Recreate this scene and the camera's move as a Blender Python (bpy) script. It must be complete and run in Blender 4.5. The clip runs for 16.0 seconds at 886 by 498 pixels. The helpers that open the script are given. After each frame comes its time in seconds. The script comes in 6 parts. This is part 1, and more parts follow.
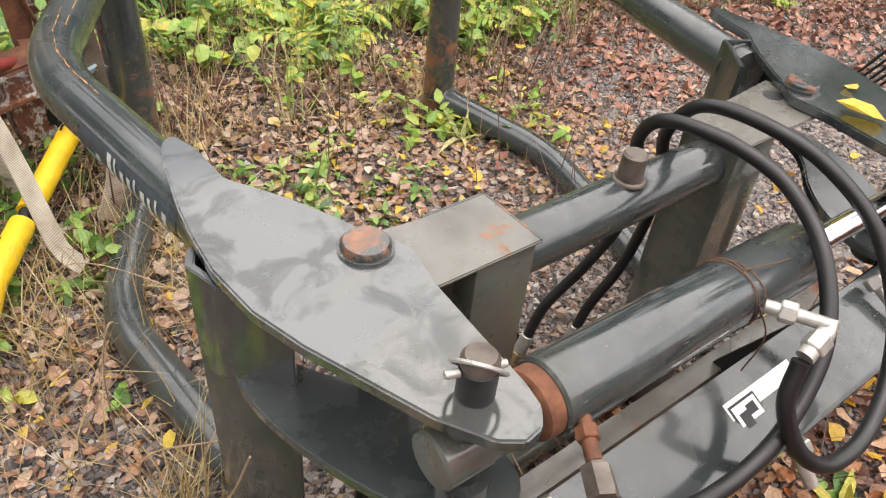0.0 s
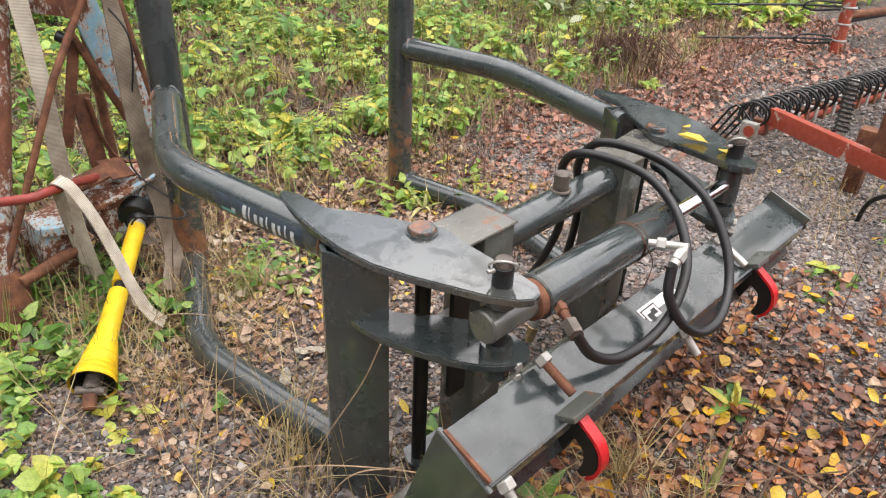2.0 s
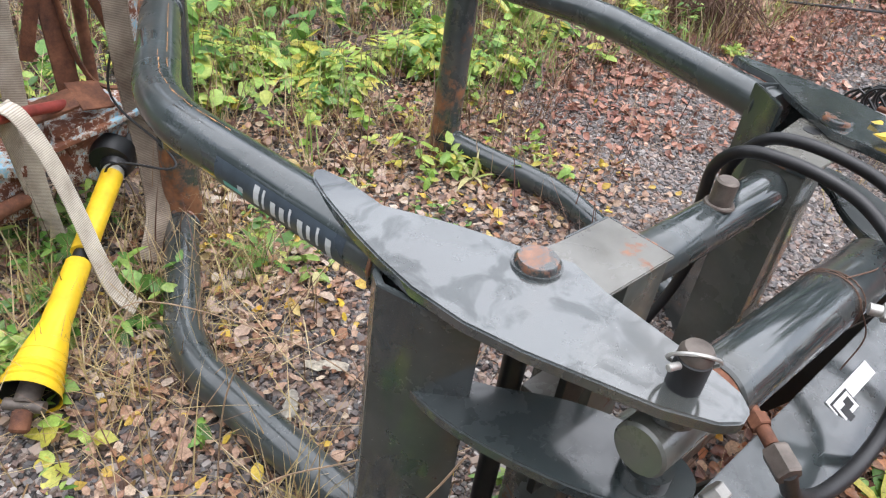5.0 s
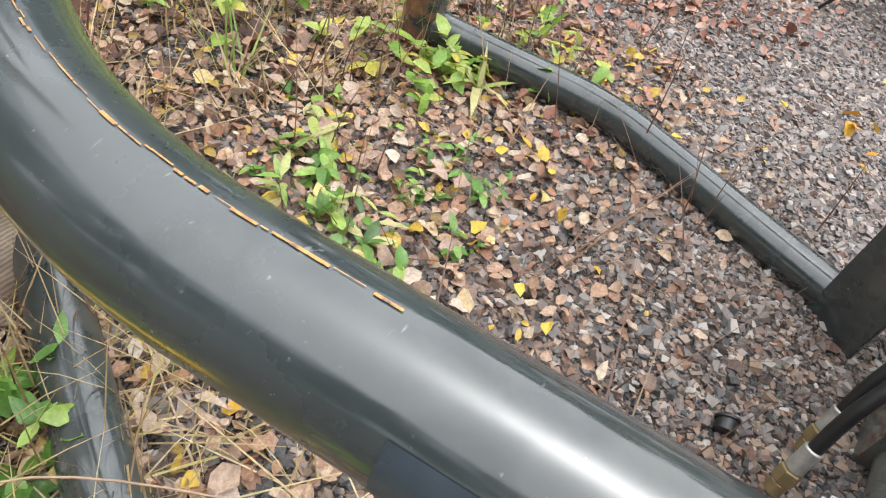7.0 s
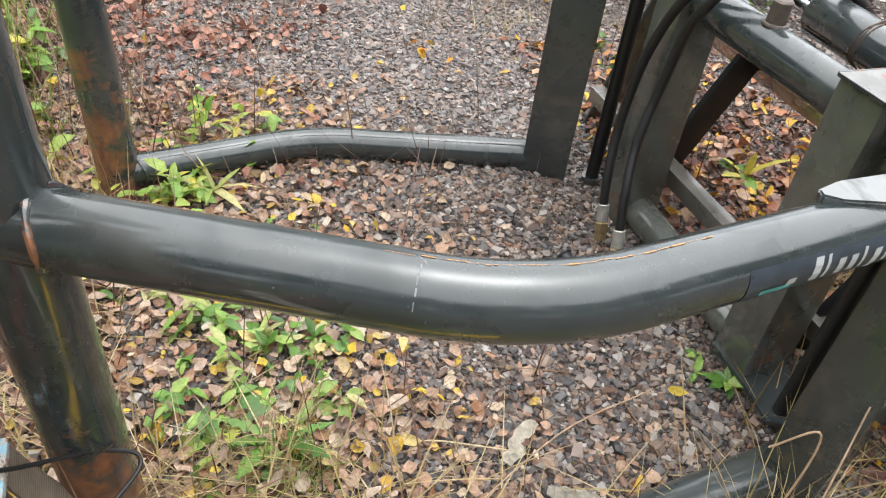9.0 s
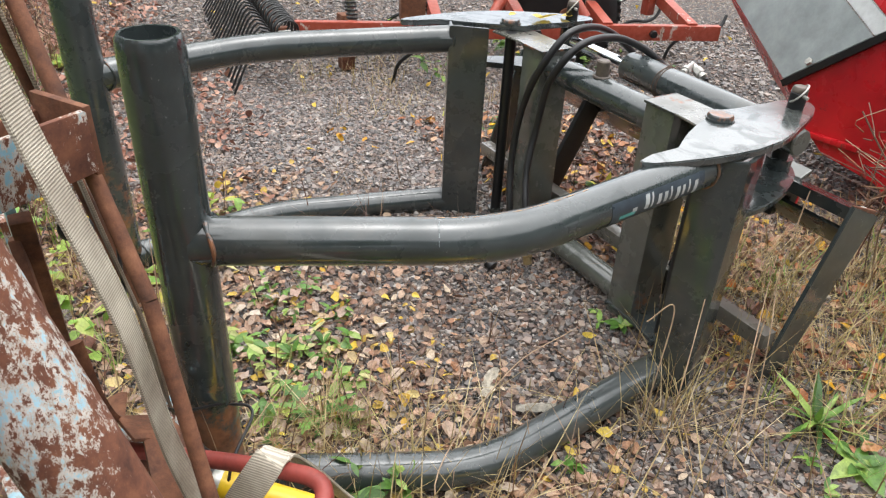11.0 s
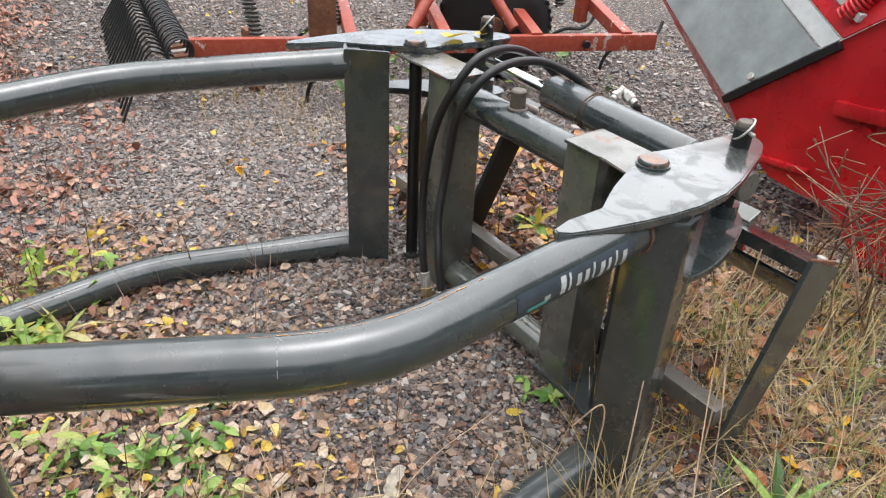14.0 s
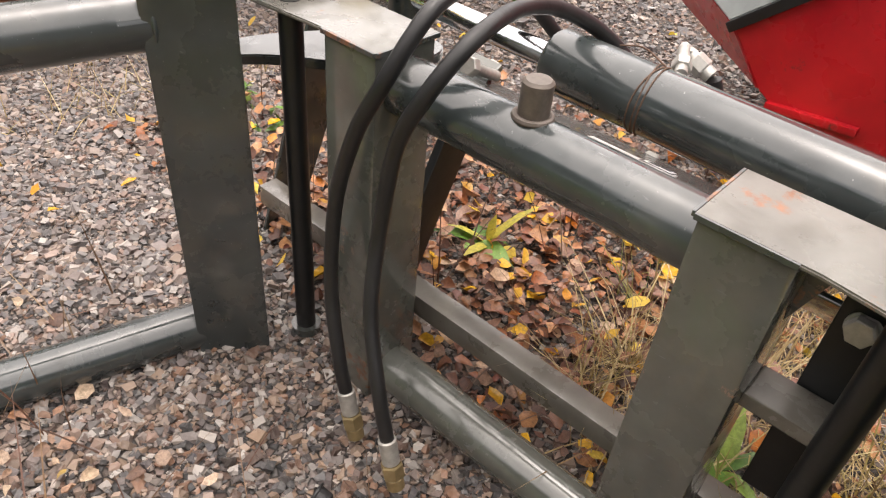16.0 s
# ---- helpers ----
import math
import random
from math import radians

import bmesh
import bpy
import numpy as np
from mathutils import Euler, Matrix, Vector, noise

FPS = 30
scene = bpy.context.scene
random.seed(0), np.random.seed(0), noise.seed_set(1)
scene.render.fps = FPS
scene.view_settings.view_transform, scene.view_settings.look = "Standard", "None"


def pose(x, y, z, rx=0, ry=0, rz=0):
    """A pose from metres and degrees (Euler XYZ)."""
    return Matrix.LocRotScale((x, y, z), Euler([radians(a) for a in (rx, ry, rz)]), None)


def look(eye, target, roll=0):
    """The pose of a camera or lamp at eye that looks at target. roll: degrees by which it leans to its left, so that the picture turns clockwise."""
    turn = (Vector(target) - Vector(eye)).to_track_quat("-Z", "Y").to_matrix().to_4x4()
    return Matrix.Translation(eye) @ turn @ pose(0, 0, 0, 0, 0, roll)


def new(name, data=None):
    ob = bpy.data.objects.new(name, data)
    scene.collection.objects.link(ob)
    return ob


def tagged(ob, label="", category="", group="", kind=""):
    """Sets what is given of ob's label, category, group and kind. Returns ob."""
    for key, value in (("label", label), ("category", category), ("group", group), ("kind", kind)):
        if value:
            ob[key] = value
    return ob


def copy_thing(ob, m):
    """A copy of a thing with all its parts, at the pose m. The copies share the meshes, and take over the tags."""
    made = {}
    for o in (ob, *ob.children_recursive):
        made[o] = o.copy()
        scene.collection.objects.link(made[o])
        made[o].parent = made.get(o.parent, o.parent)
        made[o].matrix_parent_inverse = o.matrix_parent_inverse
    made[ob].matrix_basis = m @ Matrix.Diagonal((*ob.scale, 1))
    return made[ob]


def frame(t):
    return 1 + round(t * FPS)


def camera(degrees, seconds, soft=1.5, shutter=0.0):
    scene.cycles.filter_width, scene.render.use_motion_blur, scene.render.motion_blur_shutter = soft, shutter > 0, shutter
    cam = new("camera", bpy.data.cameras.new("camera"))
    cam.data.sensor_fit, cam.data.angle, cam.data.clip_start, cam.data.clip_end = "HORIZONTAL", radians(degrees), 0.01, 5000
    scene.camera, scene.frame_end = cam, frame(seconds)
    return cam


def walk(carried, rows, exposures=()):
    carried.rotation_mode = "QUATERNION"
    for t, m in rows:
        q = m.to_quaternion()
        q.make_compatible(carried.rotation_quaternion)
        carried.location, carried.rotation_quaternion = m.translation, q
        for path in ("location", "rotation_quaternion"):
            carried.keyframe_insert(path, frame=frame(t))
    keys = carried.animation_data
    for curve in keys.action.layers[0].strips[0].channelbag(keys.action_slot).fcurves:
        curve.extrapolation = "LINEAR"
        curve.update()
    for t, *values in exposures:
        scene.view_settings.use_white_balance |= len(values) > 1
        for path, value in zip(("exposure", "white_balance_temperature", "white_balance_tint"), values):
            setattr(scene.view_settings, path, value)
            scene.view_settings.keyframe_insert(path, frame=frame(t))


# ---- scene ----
cam = camera(62.7, 16.0, soft=1.2)
PATH = [
    (0, (-0.885, -0.61, 1.355), (0.123, 0.556, 0.081), 6.1),
    (0.5, (-1.128, -0.645, 1.418), (0.039, 0.479, 0.245), 6.6),
    (1, (-1.295, -0.733, 1.485), (-0.034, 0.381, 0.404), 6.5),
    (1.5, (-1.42, -0.896, 1.535), (-0.152, 0.25, 0.496), 4.6),
    (2, (-1.5, -1.012, 1.556), (-0.244, 0.161, 0.533), 2.5),
    (2.5, (-1.552, -1.08, 1.571), (-0.306, 0.11, 0.555), 1.1),
    (3, (-1.592, -1.129, 1.591), (-0.348, 0.061, 0.574), 0.7),
    (3.5, (-1.577, -1.12, 1.582), (-0.335, 0.064, 0.555), 1.4),
    (4, (-1.451, -0.975, 1.528), (-0.216, 0.198, 0.48), 3.4),
    (4.5, (-1.305, -0.705, 1.439), (-0.094, 0.446, 0.341), 6.2),
    (4.7, (-1.265, -0.611, 1.404), (-0.065, 0.531, 0.284), 7.5),
    (7, (-0.844, 0.482, 1.004), (0.47, 0.995, -0.414), 19.5),
    (7.5, (-0.849, 0.675, 1.039), (0.52, 0.872, -0.406), 18.1),
    (8, (-0.902, 0.853, 1.1), (0.52, 0.676, -0.295), 14.3),
    (8.5, (-1.016, 0.98, 1.173), (0.403, 0.549, -0.17), 10.8),
    (9, (-1.174, 1.111, 1.241), (0.263, 0.539, -0.027), 6.8),
    (9.5, (-1.281, 1.219, 1.303), (0.168, 0.539, 0.105), 4.0),
    (10, (-1.388, 1.359, 1.361), (0.041, 0.546, 0.221), 3.4),
    (10.2, (-1.429, 1.4, 1.37), (0.003, 0.553, 0.26), 3.6),
    (12.3, (-1.924, 1.64, 1.503), (-0.434, 0.762, 0.499), 0.4),
    (12.5, (-1.913, 1.639, 1.496), (-0.422, 0.762, 0.492), 0.0),
    (13, (-1.792, 1.589, 1.481), (-0.317, 0.697, 0.467), 0.2),
    (13.5, (-1.569, 1.429, 1.423), (-0.129, 0.502, 0.39), 0.9),
    (14, (-1.401, 1.196, 1.394), (-0.019, 0.201, 0.347), 2.9),
    (14.5, (-1.167, 1.013, 1.338), (0.173, -0.016, 0.268), 4.9),
    (15, (-0.821, 0.919, 1.253), (0.386, -0.236, 0.154), 6.3),
    (15.5, (-0.597, 0.805, 1.191), (0.481, -0.41, 0.025), 5.4),
    (16, (-0.456, 0.682, 1.147), (0.528, -0.531, -0.102), 5.9),
]
walk(cam, [(t, look(eye, target, roll)) for t, eye, target, roll in PATH],
     [(0.0, 1.34, 6850, 14), (1.0, 1.34, 6850, 14), (3.0, 1.31, 6150, 12), (4.5, 1.32, 6000, 13), (7.0, 1.40, 6250, 9), (8.0, 1.44, 6250, 8), (10.0, 1.35, 6350, 9), (12.5, 1.30, 6350, 9), (13.5, 1.38, 6300, 10), (14.0, 1.31, 6300, 10), (15.0, 1.34, 6500, 12), (15.5, 1.39, 6800, 14), (16.0, 1.51, 7050, 16)])

# ---- light ----
world = bpy.data.worlds.new("overcast_sky")
scene.world = world
world.use_nodes = True
wn = world.node_tree
sky = wn.nodes.new("ShaderNodeTexSky")
sky.sky_type, sky.sun_disc = "NISHITA", False
sky.sun_elevation, sky.sun_rotation = radians(81), radians(152)
sky.air_density, sky.dust_density, sky.ozone_density = 1.0, 3.0, 1.0
soft_grey = wn.nodes.new("ShaderNodeHueSaturation")
soft_grey.inputs["Saturation"].default_value = 0.22
wn.links.new(sky.outputs[0], soft_grey.inputs["Color"])
wn.links.new(soft_grey.outputs[0], wn.nodes["Background"].inputs[0])
wn.nodes["Background"].inputs[1].default_value = 0.15
sun = new("sun", bpy.data.lights.new("sun", "SUN"))
sun.data.energy, sun.data.angle, sun.data.color = 1.3, radians(125), (1.0, 0.95, 0.86)
sun.matrix_world = look((0.45, -0.85, 6.2), (0, 0, 0))

# ---- materials ----


class Mat:
    """A principled material with short ways to add noise, ramps and mixes."""

    def __init__(self, name, color=(0.5, 0.5, 0.5), rough=0.6, metal=0.0):
        self.m = bpy.data.materials.new(name)
        self.m.use_nodes = True
        self.t = self.m.node_tree
        self.b = self.t.nodes["Principled BSDF"]
        self.b.inputs["Base Color"].default_value = (*color, 1)
        self.b.inputs["Roughness"].default_value = rough
        self.b.inputs["Metallic"].default_value = metal
        self.color = None
        self.coord = self.t.nodes.new("ShaderNodeTexCoord").outputs["Object"]

    def link(self, a, b):
        self.t.links.new(a, b)

    def noise(self, scale, detail=4.0, rough=0.55, distort=0.0, stretch=None):
        n = self.t.nodes.new("ShaderNodeTexNoise")
        n.inputs["Scale"].default_value, n.inputs["Detail"].default_value = scale, detail
        n.inputs["Roughness"].default_value, n.inputs["Distortion"].default_value = rough, distort
        source = self.coord
        if stretch:
            mp = self.t.nodes.new("ShaderNodeMapping")
            mp.inputs["Scale"].default_value = stretch
            self.link(source, mp.inputs[0])
            source = mp.outputs[0]
        self.link(source, n.inputs["Vector"])
        return n.outputs["Fac"]

    def voronoi(self, scale, feature="F1", out="Color"):
        n = self.t.nodes.new("ShaderNodeTexVoronoi")
        n.feature = feature
        n.inputs["Scale"].default_value = scale
        self.link(self.coord, n.inputs["Vector"])
        return n.outputs[out]

    def ramp(self, fac, *stops):
        n = self.t.nodes.new("ShaderNodeValToRGB")
        e = n.color_ramp.elements
        while len(e) < len(stops):
            e.new(0.5)
        for el, (p, c) in zip(e, stops):
            el.position = p
            el.color = (*c, 1) if isinstance(c, tuple) else (c, c, c, 1)
        self.link(fac, n.inputs[0])
        return n.outputs[0]

    def mix(self, fac, a, b, blend="MIX"):
        n = self.t.nodes.new("ShaderNodeMix")
        n.data_type, n.blend_type = "RGBA", blend
        for v, k in ((fac, 0), (a, 6), (b, 7)):
            if isinstance(v, tuple):
                n.inputs[k].default_value = (*v, 1)
            elif isinstance(v, (int, float)):
                n.inputs[k].default_value = v
            else:
                self.link(v, n.inputs[k])
        return n.outputs[2]

    def base(self, socket):
        self.link(socket, self.b.inputs["Base Color"])
        return self

    def rough(self, socket):
        self.link(socket, self.b.inputs["Roughness"])
        return self

    def bump(self, socket, strength=0.3, distance=0.01):
        n = self.t.nodes.new("ShaderNodeBump")
        n.inputs["Strength"].default_value, n.inputs["Distance"].default_value = strength, distance
        self.link(socket, n.inputs["Height"])
        self.link(n.outputs[0], self.b.inputs["Normal"])
        return self

    def island(self):
        add = self.t.nodes.new("ShaderNodeMath")
        add.operation = "ADD"
        self.link(self.t.nodes.new("ShaderNodeNewGeometry").outputs["Random Per Island"], add.inputs[0])
        self.link(self.t.nodes.new("ShaderNodeObjectInfo").outputs["Random"], add.inputs[1])
        wrap = self.t.nodes.new("ShaderNodeMath")
        wrap.operation = "FRACT"
        self.link(add.outputs[0], wrap.inputs[0])
        return wrap.outputs[0]

    def set(self, **values):
        for k, v in values.items():
            self.b.inputs[k.replace("_", " ")].default_value = v
        return self


def grey_paint(name, rust_at, low_rust=0.0, wet=(0.11, 0.42), film=1.65, patchy=0.6, tone=(0.045, 0.056, 0.057)):
    """Wet dark grey-green machine paint with dust, scratches and patches of rust."""
    m = Mat(name)
    dust = m.ramp(m.noise(9, 6, 0.65), (0.35, tuple(0.6 * v for v in tone)), (0.75, tone))
    scratch = m.ramp(m.noise(30, 3, 0.5, 0.4, (1, 6, 6)), (0.70, 0.0), (0.78, 1.0))
    painted = m.mix(scratch, dust, (0.13, 0.14, 0.14))
    speck = m.ramp(m.noise(160, 2), (0.74, 0.0), (0.78, 1.0))
    painted = m.mix(speck, painted, (0.16, 0.17, 0.165))
    spread = m.noise(7, 8, 0.72)
    if low_rust:
        sep = m.t.nodes.new("ShaderNodeSeparateXYZ")
        m.link(m.coord, sep.inputs[0])
        spread = m.mix(low_rust, spread, m.ramp(sep.outputs[2], (0.05, 0.75), (0.75, 0.35)))
    where = m.ramp(spread, (rust_at, 0.0), (rust_at + 0.05, 1.0))
    rusty = m.ramp(m.noise(40, 5), (0.3, (0.11, 0.045, 0.022)), (0.7, (0.26, 0.11, 0.05)))
    stain = m.ramp(m.noise(3.5, 5, 0.6, 0.5), (0.56, 0.0), (0.72, 0.35))
    painted = m.mix(stain, painted, (0.11, 0.10, 0.08))
    m.base(m.mix(where, painted, rusty))
    m.rough(m.mix(where, m.ramp(m.noise(6, 6, 0.65), (0.44, wet[0]), (0.56, wet[1])), (0.8, 0.8, 0.8)))
    m.bump(m.noise(120, 3), 0.06, 0.002)
    film_at = m.ramp(m.noise(13, 5, 0.6, 0.8), (0.40, patchy), (0.52, 0.85))
    m.link(film_at, m.b.inputs["Coat Weight"])
    m.b.inputs["Coat IOR"].default_value = film
    m.b.inputs["Coat Roughness"].default_value = wet[0]
    m.b.inputs["Specular IOR Level"].default_value = 0.4
    return m.m


PAINT = grey_paint("grey_green_paint", 0.70)
PAINT_PLATE = grey_paint("grey_green_plate_paint", 0.66, wet=(0.11, 0.32), film=2.3, patchy=0.4)
PAINT_CAP = grey_paint("dusty_cap_paint", 0.60, wet=(0.20, 0.45), film=1.5, patchy=0.3, tone=(0.15, 0.145, 0.125))
PAINT_DUSTY = grey_paint("dusty_grey_paint", 0.62, wet=(0.25, 0.55), patchy=0.15, tone=(0.15, 0.14, 0.12))
PAINT_TUBE = grey_paint("grey_green_tube_paint", 0.72)
PAINT_WORN_PALE = grey_paint("worn_pale_grey_paint", 0.615, tone=(0.105, 0.112, 0.098))
PAINT_POST = grey_paint("rust_streaked_grey_paint", 0.545, 0.42)

RUST_FACE = grey_paint("rust_freckled_paint", 0.50)
WELD = grey_paint("rough_weld", 0.52)

_m = Mat("rusty_steel", rough=0.85)
RUST = _m.base(_m.ramp(_m.noise(18, 8, 0.7), (0.3, (0.05, 0.022, 0.014)), (0.5, (0.14, 0.055, 0.028)), (0.75, (0.27, 0.12, 0.06)))).bump(_m.noise(90, 5), 0.5, 0.004).m


def flaking(name, coat, amount, scale=13, blotch=0.32):
    """Old paint of one colour flaking off rusty steel."""
    m = Mat(name, rough=0.7)
    rust = m.ramp(m.noise(22, 8, 0.7), (0.3, (0.07, 0.026, 0.016)), (0.5, (0.15, 0.055, 0.03)), (0.75, (0.26, 0.11, 0.055)))
    primer = m.ramp(m.noise(60, 4), (0.4, (0.42, 0.36, 0.31)), (0.7, (0.6, 0.55, 0.5)))
    chips = m.noise(scale, 10, 0.8, 0.1, (1, 1, 0.6))
    broad = m.noise(3.2, 3)
    both = m.mix(blotch, chips, broad)
    lvl = m.ramp(both, (amount, 0.0), (amount + 0.012, 1.0))
    edge = m.ramp(both, (amount - 0.04, 0.0), (amount - 0.03, 1.0))
    paint = m.mix(m.ramp(m.noise(40, 4), (0.3, 0.0), (0.8, 0.6)), coat, tuple(min(1, c * 1.5 + 0.05) for c in coat))
    m.base(m.mix(lvl, m.mix(edge, rust, primer), paint))
    m.rough(m.mix(lvl, (0.85, 0.85, 0.85), (0.45, 0.45, 0.45)))
    m.bump(m.mix(0.5, lvl, m.noise(110, 4)), 0.35, 0.003)
    return m.m


BLUE_RUST = flaking("flaking_blue_paint", (0.28, 0.44, 0.52), 0.562, 58, 0.42)
BLUE_PAINT = flaking("worn_blue_paint", (0.22, 0.40, 0.50), 0.522, 34)
RED_FRAME = flaking("faded_red_paint", (0.27, 0.040, 0.018), 0.425)


def simple(name, color, rough, metal=0.0, var=0.25, scale=25, bump=0.1, dist=0.003):
    m = Mat(name, color, rough, metal)
    m.base(m.ramp(m.noise(scale, 6, 0.65), (0.3, tuple(c * (1 - var) for c in color)), (0.72, tuple(min(1, c * (1 + var)) for c in color))))
    m.rough(m.ramp(m.noise(scale * 0.6, 4), (0.3, max(0.03, rough - 0.12)), (0.7, min(1, rough + 0.12))))
    m.bump(m.noise(scale * 5, 3), bump, dist)
    return m.m


RUBBER = simple("black_rubber", (0.012, 0.012, 0.013), 0.42)
BLACK = simple("black_painted_steel", (0.008, 0.009, 0.010), 0.42)
CHROME = simple("chromed_rod", (0.75, 0.77, 0.8), 0.12, 1.0, 0.08)
ZINC = simple("zinc_steel", (0.44, 0.43, 0.40), 0.46, 0.6, 0.35)
GALV = simple("galvanised_sheet", (0.30, 0.33, 0.33), 0.45, 0.35, 0.22, 9)
BRASS = simple("dirty_brass", (0.36, 0.28, 0.15), 0.45, 0.8)
YELLOW = simple("yellow_plastic", (0.72, 0.47, 0.015), 0.4, 0.0, 0.22, 12)
_m = Mat("bright_red_paint", rough=0.3)
_c = _m.ramp(_m.noise(5, 5, 0.6), (0.3, (0.34, 0.006, 0.012)), (0.7, (0.52, 0.014, 0.020)))
_c = _m.mix(_m.ramp(_m.noise(11, 7, 0.75), (0.61, 0.0), (0.67, 1.0)), _c, (0.09, 0.03, 0.02))
RED_PAINT = _m.base(_c).rough(_m.ramp(_m.noise(8, 4), (0.3, 0.18), (0.7, 0.42))).bump(_m.noise(6, 3), 0.12, 0.01).m
RED_HOOK = simple("red_hook_paint", (0.55, 0.015, 0.02), 0.4, 0.0, 0.3, 30)
RED_TUBE = simple("dull_red_paint", (0.24, 0.04, 0.03), 0.55, 0.0, 0.35, 18)
WHITE_DECAL = simple("white_sticker", (0.48, 0.50, 0.50), 0.45, 0.0, 0.15)
SCUFF = simple("scuffed_paint", (0.20, 0.225, 0.23), 0.6, 0.0, 0.5, 90)
BLUE_DECAL = simple("navy_sticker", (0.042, 0.056, 0.072), 0.35, 0.0, 0.25)
TEAL_DECAL = simple("turquoise_sticker", (0.12, 0.42, 0.40), 0.4)
BLACK_DECAL = simple("black_print", (0.015, 0.015, 0.015), 0.5)
CABLE = simple("grey_cable", (0.35, 0.35, 0.34), 0.6)
LABEL_WHITE = simple("white_label", (0.78, 0.78, 0.76), 0.4, 0.0, 0.1)
SCREEN_WHITE = simple("white_wrap", (0.62, 0.60, 0.56), 0.6)

_m = Mat("webbing", rough=0.85)
_w = _m.t.nodes.new("ShaderNodeTexWave")
_w.inputs["Scale"].default_value, _w.inputs["Distortion"].default_value = 75, 0.8
_w.bands_direction = "Z"
_m.link(_m.coord, _w.inputs["Vector"])
_rib = _m.ramp(_w.outputs["Fac"], (0.2, 0.62), (0.7, 1.0))
WEBBING = _m.base(_m.mix(1.0, _rib, _m.mix(_m.ramp(_m.noise(7, 6), (0.4, 0.0), (0.7, 1.0)), (0.60, 0.54, 0.44), (0.25, 0.20, 0.15)), "MULTIPLY")).bump(_w.outputs["Fac"], 0.35, 0.002).m
_m = Mat("stained_webbing", rough=0.9)
_w = _m.t.nodes.new("ShaderNodeTexWave")
_w.inputs["Scale"].default_value, _w.inputs["Distortion"].default_value = 75, 0.8
_w.bands_direction = "Z"
_m.link(_m.coord, _w.inputs["Vector"])
_rib = _m.ramp(_w.outputs["Fac"], (0.2, 0.62), (0.7, 1.0))
WEBBING_BROWN = _m.base(_m.mix(1.0, _rib, _m.ramp(_m.noise(9, 6), (0.35, (0.15, 0.11, 0.08)), (0.65, (0.36, 0.30, 0.23))), "MULTIPLY")).bump(_w.outputs["Fac"], 0.35, 0.002).m

PEG = simple("brown_grey_steel", (0.12, 0.10, 0.085), 0.5, 0.3, 0.45, 30)

# gravel: every stone its own colour
STONE_RAMP = ((0.0, (0.014, 0.014, 0.015)), (0.10, (0.099, 0.095, 0.095)), (0.20, (0.254, 0.174, 0.121)), (0.30, (0.036, 0.034, 0.036)), (0.40, (0.217, 0.116, 0.072)), (0.50, (0.268, 0.242, 0.219)), (0.58, (0.022, 0.024, 0.027)), (0.67, (0.170, 0.139, 0.126)), (0.76, (0.086, 0.050, 0.037)), (0.84, (0.059, 0.056, 0.061)), (0.91, (0.293, 0.213, 0.161)), (0.96, (0.347, 0.320, 0.293)))
def stones(name, wash, wash_color):
    m = Mat(name, rough=0.6)
    c = m.mix(wash, m.ramp(m.island(), *STONE_RAMP), wash_color)
    return m.base(m.mix(m.ramp(m.noise(120, 4), (0.45, 0.0), (0.85, 0.35)), c, (0.29, 0.26, 0.24))).rough(m.ramp(m.noise(40, 3), (0.35, 0.42), (0.7, 0.8))).bump(m.noise(260, 3), 0.4, 0.002).m


STONE = stones("gravel_stone", 0.0, (0.2, 0.2, 0.2))
GREY_STONE = stones("grey_gravel_stone", 0.16, (0.42, 0.40, 0.40))

_m = Mat("gravel_bed", rough=0.8)
_v = _m.voronoi(58)
_sep = _m.t.nodes.new("ShaderNodeSeparateColor")
_m.link(_v, _sep.inputs[0])
_c = _m.ramp(_sep.outputs[0], *STONE_RAMP)
_far = _m.voronoi(58, "DISTANCE_TO_EDGE", "Distance")
_gap = _m.ramp(_far, (0.02, 0.0), (0.16, 1.0))
_soil = _m.ramp(_m.noise(14, 6, 0.7), (0.35, (0.014, 0.010, 0.007)), (0.7, (0.050, 0.033, 0.022)))
_grime = _m.ramp(_m.noise(1.1, 5), (0.42, 0.0), (0.7, 0.35))
_pos = _m.t.nodes.new("ShaderNodeSeparateXYZ")
_m.link(_m.coord, _pos.inputs[0])
_grime = _m.mix(_m.ramp(_pos.outputs[1], (1.35, 0.0), (2.0, 0.9)), _grime, (1.0, 1.0, 1.0))
BED = _m.base(_m.mix(_grime, _m.mix(_gap, (0.008, 0.007, 0.006), _c), _soil)).bump(_far, 0.9, 0.012).m


def leafy(name, *stops, rough=0.5, trans=0.25, dark=0.75):
    m = Mat(name, rough=rough)
    c = m.ramp(m.island(), *stops)
    c = m.mix(m.ramp(m.noise(45, 5), (0.35, 0.0), (0.75, 0.5)), c, tuple(v * 0.55 for v in stops[0][1]))
    c = m.mix(1.0, c, m.ramp(m.noise(150, 5, 0.7), (0.30, dark), (0.62, 1.15)), "MULTIPLY")
    m.base(c).bump(m.noise(90, 3), 0.25, 0.003)
    m.set(Subsurface_Weight=0.0)
    m.b.inputs["Transmission Weight"].default_value = 0.0
    t = m.t.nodes.new("ShaderNodeBsdfTranslucent")
    mx = m.t.nodes.new("ShaderNodeMixShader")
    mx.inputs[0].default_value = trans
    m.link(c, t.inputs[0])
    m.link(m.b.outputs[0], mx.inputs[1])
    m.link(t.outputs[0], mx.inputs[2])
    m.link(mx.outputs[0], m.t.nodes["Material Output"].inputs[0])
    return m.m


